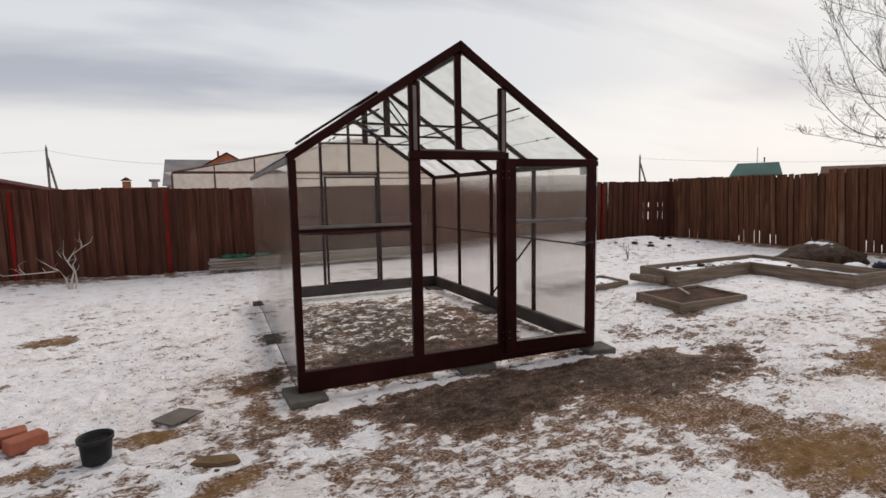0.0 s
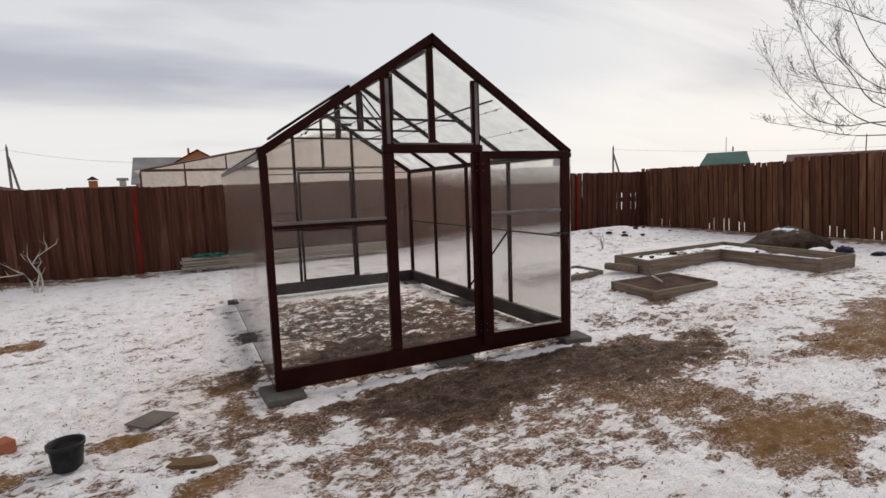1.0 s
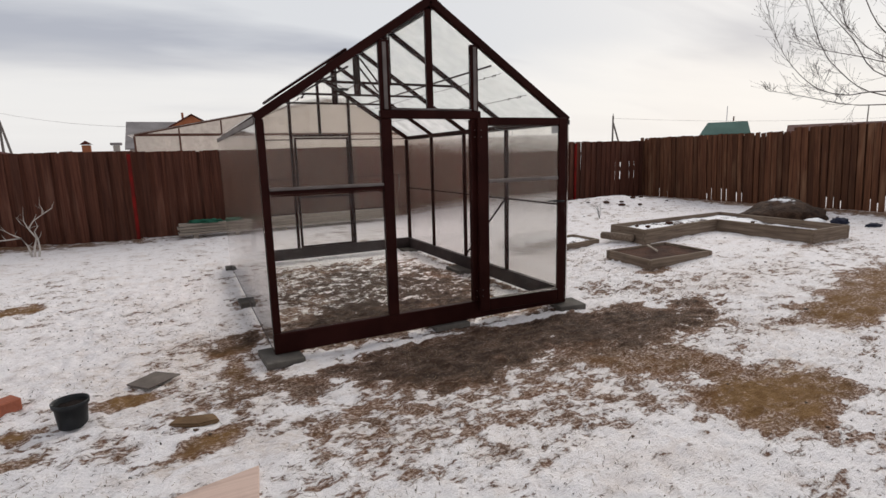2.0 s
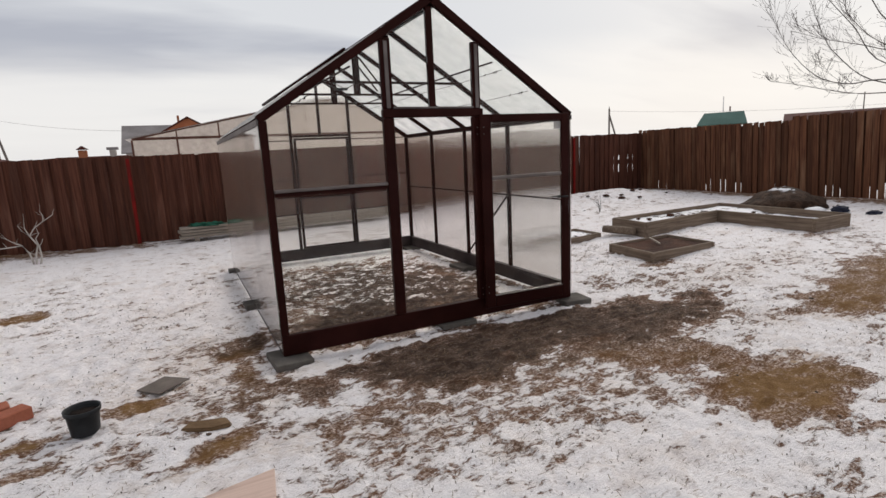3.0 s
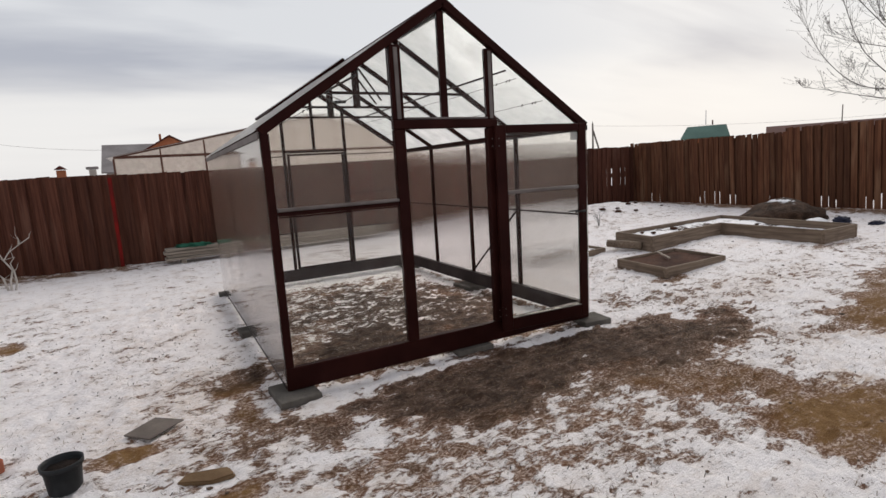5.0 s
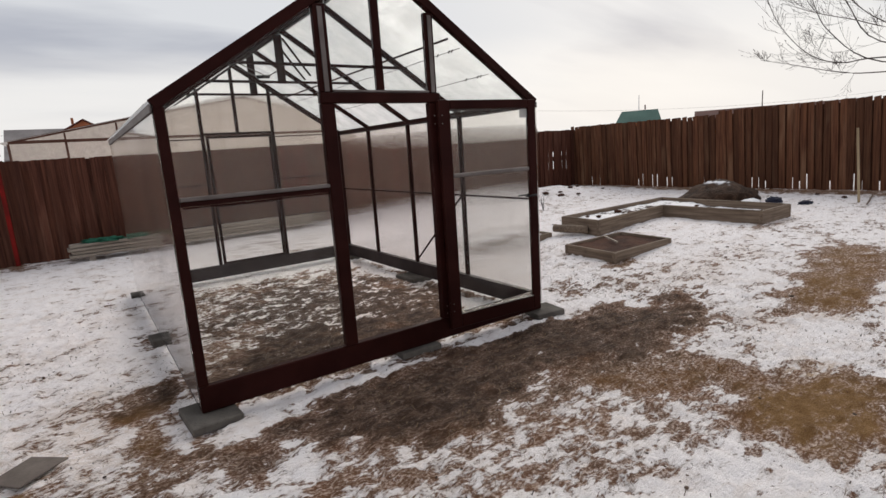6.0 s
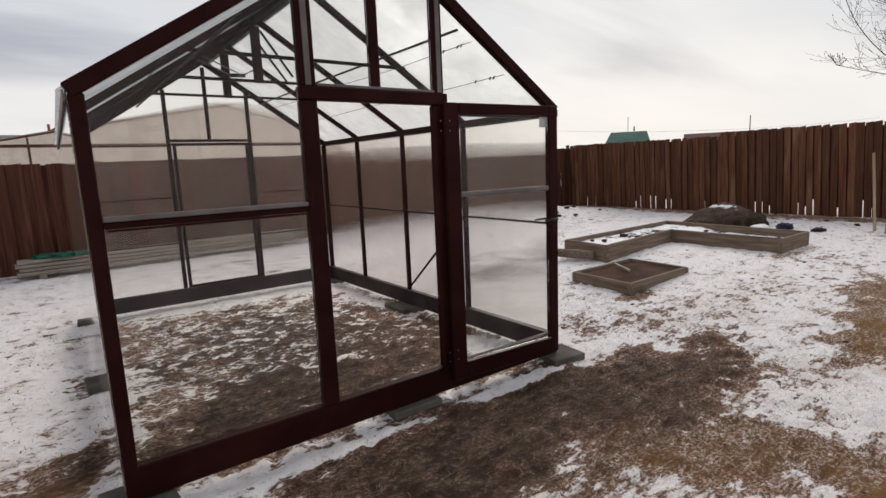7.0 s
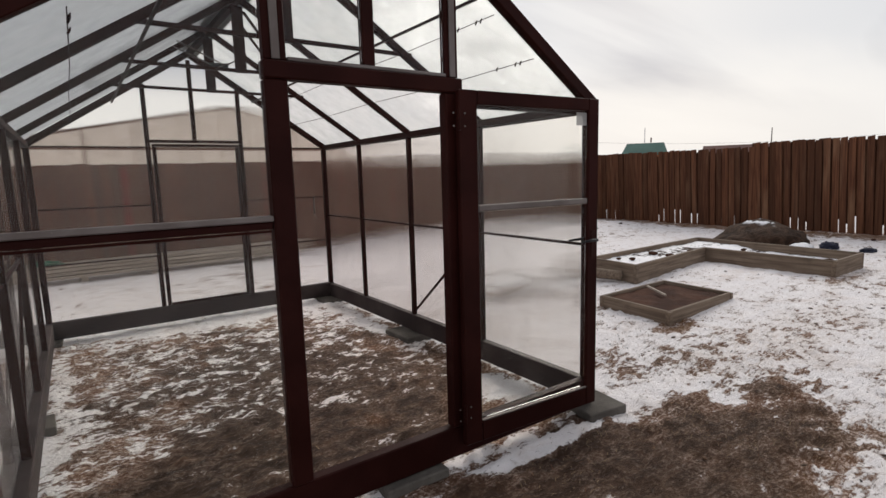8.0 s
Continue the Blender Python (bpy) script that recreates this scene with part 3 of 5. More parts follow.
# eave trims
part("eave_trim", box(-0.018, -0.010, 0.0, D, HE - 0.055, HE - 0.008, 0.002), ALU, gh)
part("eave_trim", box(W + 0.010, W + 0.018, 0.0, D, HE - 0.055, HE - 0.008, 0.002), ALU, gh)
# roof vent, ajar, hinged near the ridge
vent = part("roof_vent", bar((1.36, 2.12, roof_at(1.36) + 0.05), (1.36, 3.10, roof_at(1.36) + 0.05), 0.035, 0.025, (1, 0, 0), 0.003), FRAME, gh, "roof hatch propped slightly open")
V0, V1 = Vector((1.36, 0, roof_at(1.36) + 0.05)), Vector((0.52, 0, roof_at(0.52) + 0.058))
for y in (2.12, 3.10):
    part("vent_rail", bar((V0.x, y, V0.z), (V1.x, y, V1.z), 0.03, 0.025, (0, 1, 0), 0.003), FRAME, vent)
part("vent_rail", bar((V1.x, 2.12, V1.z), (V1.x, 3.10, V1.z), 0.03, 0.025, (1, 0, 0), 0.003), FRAME, vent)
part("vent_sheet", prism([(V0.x, 2.11, V0.z + 0.016), (V1.x, 2.11, V1.z + 0.016), (V1.x, 3.11, V1.z + 0.016), (V0.x, 3.11, V0.z + 0.016)], (0, 0, 0.006)), POLY_ROOF, vent)
part("opener_cylinder", tube([(1.36, 2.57, 2.405), (1.50, 2.57, 2.412)], [0.018, 0.018], 8), BLACK, vent, "black automatic vent opener")
for a, b in (((1.47, 2.56, 2.412), (1.12, 2.50, 2.55)), ((1.40, 2.58, 2.40), (1.10, 2.60, 2.53)), ((1.48, 2.57, 2.405), (1.66, 2.58, 2.52)), ((1.42, 2.56, 2.39), (1.58, 2.56, 2.46))):
    part("opener_arm", bar(a, b, 0.014, 0.008, (0, 1, 0), 0.001), ALU, vent)
# diagonal roof braces beside the hatch
for a, b in (((1.53, 2.12, 2.72), (1.99, 2.62, 2.44)), ((1.53, 2.30, 2.70), (1.99, 2.80, 2.42))):
    part("roof_brace", bar(a, b, 0.022, 0.016, (0, 1, 0), 0.002), INNER, gh)

# the open front door, swung right back against the glazed bay
ang = math.degrees(math.atan2(-0.062, 0.945))
hinge = pose(1.888, -0.040, 0.0, 0, 0, ang)
LW = 0.950
door = new("front_door", mesh_of("front_door", box(0.0, 0.105, -0.02, 0.018, 0.070, 1.872, 0.005), FRAME))
door.parent = gh
door.matrix_basis = hinge
tagged(door, "glazed brown front door standing wide open")


def dpart(name, bm, mat, label=""):
    return part(name, bm, mat, door, label)


dpart("stile", box(LW - 0.078, LW, -0.02, 0.018, 0.070, 1.872, 0.005), FRAME)
dpart("rail", box(0.107, LW - 0.080, -0.02, 0.018, 1.805, 1.872, 0.005), FRAME)
dpart("rail", box(0.107, LW - 0.080, -0.02, 0.018, 0.070, 0.180, 0.005), FRAME)
dpart("glazing_bead", box(0.107, LW - 0.080, -0.0225, -0.010, 0.181, 0.188, 0.001), ALU)
dpart("mid_rail", box(0.107, LW - 0.080, -0.016, 0.012, 1.285, 1.318, 0.006), ALU, "grey aluminium glazing bar")
dpart("door_pane", box(0.107, LW - 0.080, 0.0, 0.004, 0.190, 1.283, 0), GLASS)
dpart("door_pane", box(0.107, LW - 0.080, 0.0, 0.004, 1.320, 1.803, 0), GLASS)
dpart("sticker", box(LW - 0.160, LW - 0.082, -0.003, -0.001, 1.725, 1.795, 0), POLY_ROOF, "small pale sticker on the glass")
dpart("latch_plate", box(LW - 0.055, LW - 0.025, -0.024, -0.0205, 0.97, 1.13, 0.001), INNER)
hb = tube([(LW - 0.04, -0.024, 1.075), (LW - 0.04, -0.055, 1.075)], [0.008, 0.008], 8)
tube([(LW - 0.04, -0.055, 1.075), (LW - 0.10, -0.058, 1.077), (LW - 0.16, -0.052, 1.072)], [0.009, 0.008, 0.006], 8, hb)
dpart("lever_handle", hb, BLACK, "black lever handle")
hb = tube([(LW - 0.04, 0.018, 1.075), (LW - 0.04, 0.05, 1.075)], [0.008, 0.008], 8)
tube([(LW - 0.04, 0.05, 1.075), (LW - 0.16, 0.05, 1.073)], [0.009, 0.006], 8, hb)
dpart("lever_handle", hb, BLACK)
dpart("strike_plate", box(LW + 0.0005, LW + 0.003, -0.012, 0.012, 0.90, 1.02, 0.0), STEEL, "scuffed bright edge plate")
for z in (0.20, 1.68):
    hg = dpart("hinge", tube([(-0.004, -0.026, z), (-0.004, -0.026, z + 0.10)], [0.008, 0.008], 8), FRAME)
    for dz in (0.02, 0.08):
        for dx in (-0.035, 0.03):
            part("screw", tube([(dx, -0.0205, z + dz), (dx, -0.0245, z + dz)], [0.0045, 0.004], 8), ALU, hg)

# glass and sheets let daylight through
for ob in gh.children_recursive:
    if ob.type == "MESH" and ob.data.materials and ob.data.materials[0] in (GLASS, POLY_SIDE, POLY_BACK, POLY_ROOF):
        ob.visible_shadow = False

# slabs that carry it
def slab(x, y, rz, w, d, h=0.055, label="grey concrete paving slab under the greenhouse sill"):
    bm = box(-w / 2, w / 2, -d / 2, d / 2, -h, 0.0, 0.006)
    return solid("paving_slab", bm, CONC, label, "paving slab", pose(x, y, -0.013, random.uniform(-1.5, 1.5), random.uniform(-1.5, 1.5), rz), "slabs under the greenhouse")


slab(0.05, 0.03, 4, 0.30, 0.36)
slab(2.97, 0.0, -8, 0.30, 0.28, 0.07)
slab(0.01, 1.95, 3, 0.20, 0.24, 0.07)
slab(0.02, 4.07, -2, 0.20, 0.24, 0.07)
slab(2.88, 2.12, 2, 0.32, 0.40, 0.07)
slab(2.88, 4.03, 2, 0.32, 0.30, 0.07)
slab(1.60, 0.06, 0, 0.36, 0.22, 0.05)


# ---- raised beds ----
def plank(x0, y0, x1, y1, zb, zt, thick, parent, name="plank", mat=BED):
    L = math.hypot(x1 - x0, y1 - y0)
    ob = part(name, box(0, L, -thick / 2, thick / 2, 0, zt - zb, 0.005), mat, parent)
    ob.matrix_basis = parent.matrix_basis.inverted() @ pose(x0, y0, zb, 0, 0, math.degrees(math.atan2(y1 - y0, x1 - x0)))
    return ob


def bed_fill(name, outline, z, mat, rough_amp, parent_label, category, seed):
    """A lumpy surface inside a bed."""
    xs = [p[0] for p in outline]
    ys_ = [p[1] for p in outline]
    stepv = 0.035
    bm = bmesh.new()
    grid = {}

    def inside(x, y):
        c = False
        for (x0, y0), (x1, y1) in zip(outline, outline[1:] + outline[:1]):
            if (y0 > y) != (y1 > y) and x < (x1 - x0) * (y - y0) / (y1 - y0) + x0:
                c = not c
        return c

    nx, ny = int((max(xs) - min(xs)) / stepv) + 2, int((max(ys_) - min(ys_)) / stepv) + 2
    for i in range(nx):
        for j in range(ny):
            x, y = min(xs) + i * stepv, min(ys_) + j * stepv
            zz = (z(x, y) if callable(z) else z) + rough_amp * noise.noise((x * 5 + seed, y * 5, 0)) + rough_amp * 0.5 * noise.noise((x * 14 + seed, y * 14, 2))
            grid[i, j] = (bm.verts.new((x, y, zz)), inside(x, y))
    for i in range(nx - 1):
        for j in range(ny - 1):
            q = [grid[i, j], grid[i + 1, j], grid[i + 1, j + 1], grid[i, j + 1]]
            if all(v[1] for v in q):
                bm.faces.new([v[0] for v in q])
    bmesh.ops.delete(bm, geom=[v for v in bm.verts if not v.link_faces], context="VERTS")
    return solid(name, bm, mat, parent_label, category, smooth=True, kind="stuff")


def bed(label, corners, zb, zt, thick=0.03, group="raised beds", post=True):
    b = thing("raised_bed", label, "raised bed", (*corners[0], zb), 0, group)
    for (x0, y0), (x1, y1) in zip(corners, corners[1:] + corners[:1]):
        plank(x0, y0, x1, y1, zb, zt, thick, b)
    if post:
        for (x, y) in corners:
            p = part("corner_peg", box(-0.025, 0.025, -0.025, 0.025, 0, zt - zb - 0.006, 0.004), BED, b)
            p.matrix_basis = b.matrix_basis.inverted() @ pose(x, y, zb, 0, 0, 3)
    return b


SB = [(4.963, 0.696), (6.179, 0.719), (6.242, 1.555), (5.047, 1.544)]
bed("small low raised bed of grey planks filled with soil", SB, -0.04, 0.100)
bed_fill("bed_soil", SB, 0.062, SOIL, 0.014, "dark bare soil in the small raised bed", "soil", 2.0)
PALEWOOD = mat_wood("pale_peeled_wood", (0.40, 0.33, 0.26), (0.58, 0.50, 0.42), "x")
solid("stick", bar((5.728, 1.445, 0.120), (5.564, 1.107, 0.094), 0.022, 0.018, (0, 0, 1), 0.003), PALEWOOD, "pale peeled stick lying on bed soil", "stick")
k = Mat("patchy_bed_snow")
bn = k.math("MULTIPLY_ADD", k.noise(k.world(), 2.2, 4), 0.6, k.math("MULTIPLY", k.noise(k.world(), 14.0, 4), 0.5))
BEDMIX = k.done(k.mix(k.range(bn, 0.46, 0.53), (0.055, 0.033, 0.024), (0.92, 0.90, 0.90)), 0.9, k.bump(bn, 0.03), **{"Specular IOR Level": 0.2})
LB = [(6.126, 1.873), (8.147, 2.07), (8.079, 0.371), (9.015, 0.374), (9.208, 2.767), (6.202, 2.658)]
bed("long L-shaped raised bed of grey weathered planks", LB, 0.02, 0.272, 0.04)
bed_fill("bed_snow", LB, lambda x, y: 0.150 + 0.055 * step(y, 1.6, 2.15), BEDMIX, 0.016, "thin snow lying in the L-shaped bed", "snow", 6.0)
rng = random.Random(5)
for _ in range(9):
    x, y = rng.choice([(rng.uniform(6.3, 8.0), rng.uniform(2.1, 2.55)), (rng.uniform(8.2, 8.85), rng.uniform(0.5, 2.4))])
    s = rng.uniform(0.03, 0.07)
    bm = bmesh.new()
    bmesh.ops.create_icosphere(bm, subdivisions=2, radius=s)
    for v in bm.verts:
        v.co *= 1 + 0.35 * noise.noise(v.co * 22 + Vector((x, y, 0)))
        v.co.z *= 0.5
    solid("soil_clod", bm, SOIL, "dark clod of soil poking through bed snow", "clod", pose(x, y, 0.170 + 0.055 * step(y, 1.6, 2.15)), "clods in the bed", smooth=True)
TR = [(4.526, 2.327), (5.724, 2.518), (5.739, 3.151), (4.551, 3.003)]
bed("low shallow planting frame with snow and soil", TR, -0.03, 0.075, 0.03)
bed_fill("bed_snow", TR, 0.040, BEDMIX, 0.02, "patchy snow in the shallow planting frame", "snow", 9.0)
# sawn log end beside the long bed
lg = tube([(5.879, 2.571, 0.12), (5.959, 2.303, 0.12), (6.062, 2.037, 0.115)], [0.06, 0.068, 0.062], 12)
solid("log", lg, BED, "short grey log lying against the long bed", "log", smooth=True)


def blob(name, at, size, amp, freq, mat, label, category, seed, sub=4, group="", floor=-0.3, peak=1.0):
    bm = bmesh.new()
    bmesh.ops.create_icosphere(bm, subdivisions=sub, radius=1.0)
    for v in bm.verts:
        d = v.co.normalized()
        f = 1 + amp * noise.noise(d * freq + Vector((seed, 0, 0))) + amp * 0.5 * noise.noise(d * freq * 2.7 + Vector((0, seed, 0)))
        v.co = Vector((d.x * size[0] * f, d.y * size[1] * f, (max(floor, d.z) if d.z < 0 else d.z ** peak) * size[2] * f))
    return solid(name, bm, mat, label, category, pose(*at), group, smooth=True)


k = Mat("dark_tarpaulin")
cn = k.noise(k.world(), 6.0, 5, 0.6, 1.0)
tp = k.mix(k.range(cn, 0.35, 0.65), (0.030, 0.017, 0.011), (0.075, 0.044, 0.029))
sep_n = k.n.new("ShaderNodeNewGeometry")
sz = k.n.new("ShaderNodeSeparateXYZ")
k.l.new(sep_n.outputs["Position"], sz.inputs[0])
top_snow = k.math("MULTIPLY", k.range(sz.outputs[2], 0.38, 0.45), k.range(k.noise(k.world(), 5.0, 3), 0.5, 0.58))
TARP = k.done(k.mix(top_snow, tp, (0.8, 0.8, 0.83)), 0.85, k.bump(cn, 0.05), **{"Specular IOR Level": 0.15})
blob("earth_mound", (10.81, 2.43, 0.06), (0.82, 0.76, 0.39), 0.2, 1.7, TARP, "earth mound under dark film dusted with snow", "mound", 3.3, 4, "", -0.3, 1.5)
blob("snow_patch", (10.423, 1.622, 0.07), (0.22, 0.18, 0.08), 0.3, 2.5, SNOW, "clump of snow and film scraps by heap", "snow", 5.1, 3)
BLUE = mat_rough("dark_blue_sacking", (0.018, 0.02, 0.035), (0.04, 0.043, 0.07), 14, 0.7, 0.01)
blob("sack", (10.607, 1.288, 0.10), (0.17, 0.13, 0.085), 0.55, 3.2, BLUE, "crumpled dark blue sack on the snow", "sack", 7.7, 3, "sacks")
blob("sack", (10.744, 0.771, 0.07), (0.17, 0.10, 0.045), 0.55, 3.2, BLUE, "flat dark blue sack on the snow", "sack", 1.7, 3, "sacks")
solid("stake", tube([(11.226, 0.101, -0.03), (11.232, 0.217, 1.40)], [0.022, 0.02], 8), mat_wood("pale_stake_wood", (0.30, 0.22, 0.13), (0.46, 0.36, 0.23), "z"), "pale upright wooden stake in the ground", "stake")
solid("stick", bar((10.787, -0.141, 0.09), (12.126, 0.165, 0.10), 0.03, 0.02, (0, 0, 1), 0.004), BED, "pale lath lying by the stake", "stick")
for x, y, s in ((11.771, 0.508, 0.06), (12.194, 1.117, 0.05), (9.26, 6.012, 0.08), (9.715, 5.939, 0.06), (10.379, 6.197, 0.08), (9.5, 5.714, 0.09), (10.824, 6.334, 0.06), (8.801, 6.19, 0.05), (10.067, 5.649, 0.06), (11.406, 5.955, 0.05)):
    blob("soil_clod", (x, y, ground_z(x, y) + 0.02), (s * 0.95, s * 0.7, s * 0.45), 0.45, 2.4, SOIL, "dark frozen clod of soil", "clod", x, 3, "frozen clods")

# ---- small things near the path ----
POTM = mat_rough("black_pot_plastic", (0.014, 0.015, 0.016), (0.03, 0.031, 0.033), 25, 0.45, 0.0008)
pot = thing("flower_pot", "black plastic flower pot filled with soil", "flower pot", (-1.298, -0.433, -0.064))
bm = bmesh.new()
prof = [(0.074, 0.0), (0.079, 0.005), (0.091, 0.138), (0.101, 0.141), (0.103, 0.168), (0.097, 0.168), (0.094, 0.145), (0.088, 0.126)]
rings = []
for r, z in prof:
    rings.append([bm.verts.new((r * math.cos(2 * math.pi * i / 32), r * math.sin(2 * math.pi * i / 32), z)) for i in range(32)])
for a, b in zip(rings, rings[1:]):
    for i in range(32):
        bm.faces.new((a[i], a[(i + 1) % 32], b[(i + 1) % 32], b[i]))
bm.faces.new(rings[0][::-1])
part("pot_wall", bm, POTM, pot, smooth=True)
bm = bmesh.new()
ctr = bm.verts.new((0, 0, 0.138))
ring = [bm.verts.new((0.091 * math.cos(2 * math.pi * i / 24), 0.091 * math.sin(2 * math.pi * i / 24), 0.131 + 0.006 * math.sin(i * 2.3))) for i in range(24)]
mid = [bm.verts.new((0.05 * math.cos(2 * math.pi * i / 24), 0.05 * math.sin(2 * math.pi * i / 24), 0.141 + 0.008 * math.sin(i * 3.1))) for i in range(24)]
for i in range(24):
    j = (i + 1) % 24
    bm.faces.new((ring[i], ring[j], mid[j], mid[i]))
    bm.faces.new((mid[i], mid[j], ctr))
part("soil", bm, mat_rough("black_peat", (0.016, 0.011, 0.009), (0.04, 0.026, 0.02), 30, 0.97, 0.02), pot, "dark potting soil", smooth=True)

TILE = mat_rough("dark_grey_tile", (0.125, 0.103, 0.088), (0.18, 0.15, 0.13), 12, 0.9, 0.002)
bm = prism([(-1.05, 0.057, -0.055), (-0.903, -0.104, -0.055), (-0.693, 0.067, -0.052), (-0.868, 0.228, -0.055)], (0, 0, 0.012))
bmesh.ops.bevel(bm, geom=bm.edges[:], offset=0.003, segments=1, affect="EDGES")
solid("floor_tile", bm, TILE, "square dark grey tile lying on snow", "tile")
STONE = mat_rough("sandy_flagstone", (0.13, 0.078, 0.040), (0.22, 0.14, 0.078), 9, 0.95, 0.008)
bm = prism([(-0.77, -0.76, -0.075), (-0.60, -0.85, -0.075), (-0.475, -0.845, -0.075), (-0.50, -0.74, -0.075), (-0.71, -0.68, -0.075)], (0, 0, 0.032))
bmesh.ops.bevel(bm, geom=bm.edges[:], offset=0.009, segments=2, affect="EDGES")
solid("flagstone", bm, STONE, "flat sandy brown stone half bedded in snow", "stone")
PINK = mat_wood("pinkish_new_board", (0.54, 0.38, 0.31), (0.64, 0.47, 0.39), "x")
bm = prism([(-0.324, -1.508, -0.058), (-0.79, -1.60, -0.060), (-0.82, -1.92, -0.062), (-0.366, -1.84, -0.060)], (0, 0, 0.024))
bmesh.ops.bevel(bm, geom=bm.edges[:], offset=0.003, segments=1, affect="EDGES")
solid("board", bm, PINK, "pinkish sawn board lying on snow", "board")
CLAY = mat_rough("orange_clay_brick", (0.30, 0.095, 0.055), (0.37, 0.13, 0.08), 12, 0.9, 0.004)


def brick_thing(x, y, z, rz, tilt):
    b = box(-0.11, 0.11, -0.06, 0.06, 0, 0.088, 0.008)
    return solid("brick", b, CLAY, "orange clay brick lying on snow", "brick", pose(x, y, z, tilt, 0, rz), "loose bricks")


brick_thing(-1.765, -0.03, -0.06, 38, 0)
brick_thing(-1.90, 0.085, -0.055, 20, 5)
brick_thing(-2.02, -0.05, -0.06, 12, 0)


# ---- fences ----
def plank_mesh(name, w, h, t, mat, tip):
    bm = bmesh.new()
    top = [(-w / 2, h), (w / 2, h)] if not tip else [(-w / 2, h - tip), (w / 2, h)]
    pts = [(-w / 2, 0.0), (w / 2, 0.0), (top[1][0], top[1][1]), (top[0][0], top[0][1])]
    a = [bm.verts.new((x, -t / 2, z)) for x, z in pts]
    b = [bm.verts.new((x, t / 2, z)) for x, z in pts]
    bm.faces.new(a)
    bm.faces.new(b[::-1])
    for i in range(4):
        j = (i + 1) % 4
        bm.faces.new((a[j], a[i], b[i], b[j]))
    return mesh_of(name, bm, mat)


def fence(label, p0, p1, mat, base, top, pitch, posts, gap=0.0, seed=1, holes=(), wide=0.0, cap=False, lean=0.0, deep=0.0, back=0.0):
    """Boards nailed to both sides of two rails."""
    r = random.Random(seed)
    L = math.hypot(p1[0] - p0[0], p1[1] - p0[1])
    yaw = math.degrees(math.atan2(p1[1] - p0[1], p1[0] - p0[0]))
    f = thing("fence", label, "fence", (*p0, 0), yaw, kind="structure")
    c, s = math.cos(radians(yaw)), math.sin(radians(yaw))

    def gz(u):
        return base(p0[0] + c * u, p0[1] + s * u)

    shapes = {}
    for z in (0.45, 1.35):
        for a in np.arange(0, L - 0.01, 2.4):
            b = min(L, a + 2.4)
            part("rail", bar((a, 0.042, gz(a) + z), (b, 0.042, gz(b) + z), 0.04, 0.06, (0, 1, 0), 0.004), mat, f)
    for side in (0, 1):
        for i in range(int(L / pitch)):
            u = pitch * (i + 0.5 * side + 0.5) + r.gauss(0, 0.006)
            w = r.choice((0.125, 0.135, 0.145)) + (0.05 if side else wide)
            if side and back:
                w = back
            lift = 0.0
            cut = r.gauss(0, 0.007)
            if side and r.random() < gap:
                lift = r.choice((0.22, 0.30, 0.38))
            if side and r.random() < gap:
                cut -= r.choice((0.06, 0.10))
            h = round((top(u) - gz(u) - lift + cut) / 0.01) * 0.01
            if any(a < u < b for a, b in holes):
                w = 0.185
                if side:
                    for za, zb in ((0.0, 0.62), (0.86, 1.0), (1.14, h)):
                        ob = new("fence_board", plank_mesh("fence_board", 0.20, round(zb - za, 2), 0.02, mat, 0))
                        ob.parent = f
                        ob.matrix_basis = pose(u, 0.008, gz(u) - 0.03 + za)
                    continue
            key = (w, h, side)
            if key not in shapes:
                shapes[key] = plank_mesh("fence_board", w, h, 0.02, mat, r.choice((0, 0.008, 0.014)))
            ob = new("fence_board", shapes[key])
            ob.parent = f
            ob.matrix_basis = pose(u, -0.030 - deep if side == 0 else 0.008, gz(u) - 0.03 + lift, r.gauss(0, 0.4), r.gauss(lean, 0.3), r.gauss(0, 1.0))
    if cap:
        for a in np.arange(0, L - 0.01, 3.0):
            b = min(L, a + 3.0)
            part("cap_board", box(a, b - 0.004, -0.03, 0.03, top(a) - 0.005, top(a) + 0.018, 0.003), mat, f)
    for u in posts:
        part("post", box(u - 0.03, u + 0.03, -0.10, -0.05, gz(u) - 0.05, top(u) - 0.03 - 0.05, 0.005), RED, f, "red painted steel post")
    return f


# red-brown fence behind the greenhouse, and the one at right angles to it
fence("dark brown board fence with red posts behind the greenhouse", (-12.0, 6.728), (12.93, 8.25), FENCE, lambda x, y: ground_z(x, y) + 0.0, lambda u: 1.80 + 0.07 * step(u, 11, 20), 0.215,
      [12.02 + x * 1.00186 for x in (-8.58, -6.18, -3.78, -1.38, 1.02, 3.42, 5.82, 7.5, 9.9)], 0.0, 3, ((23.5, 24.7),), 0.0, False)
fence("brown board fence at right angles to the other", (12.95, 8.28), (13.93, -7.75), FENCE_R, lambda x, y: ground_z(x, y) + 0.0, lambda u: 1.955 + (0.085 if u > 4.65 else 0.0), 0.146, [], 0.45, 8, (), -0.007, False, -2.6, 0.028, 0.145)
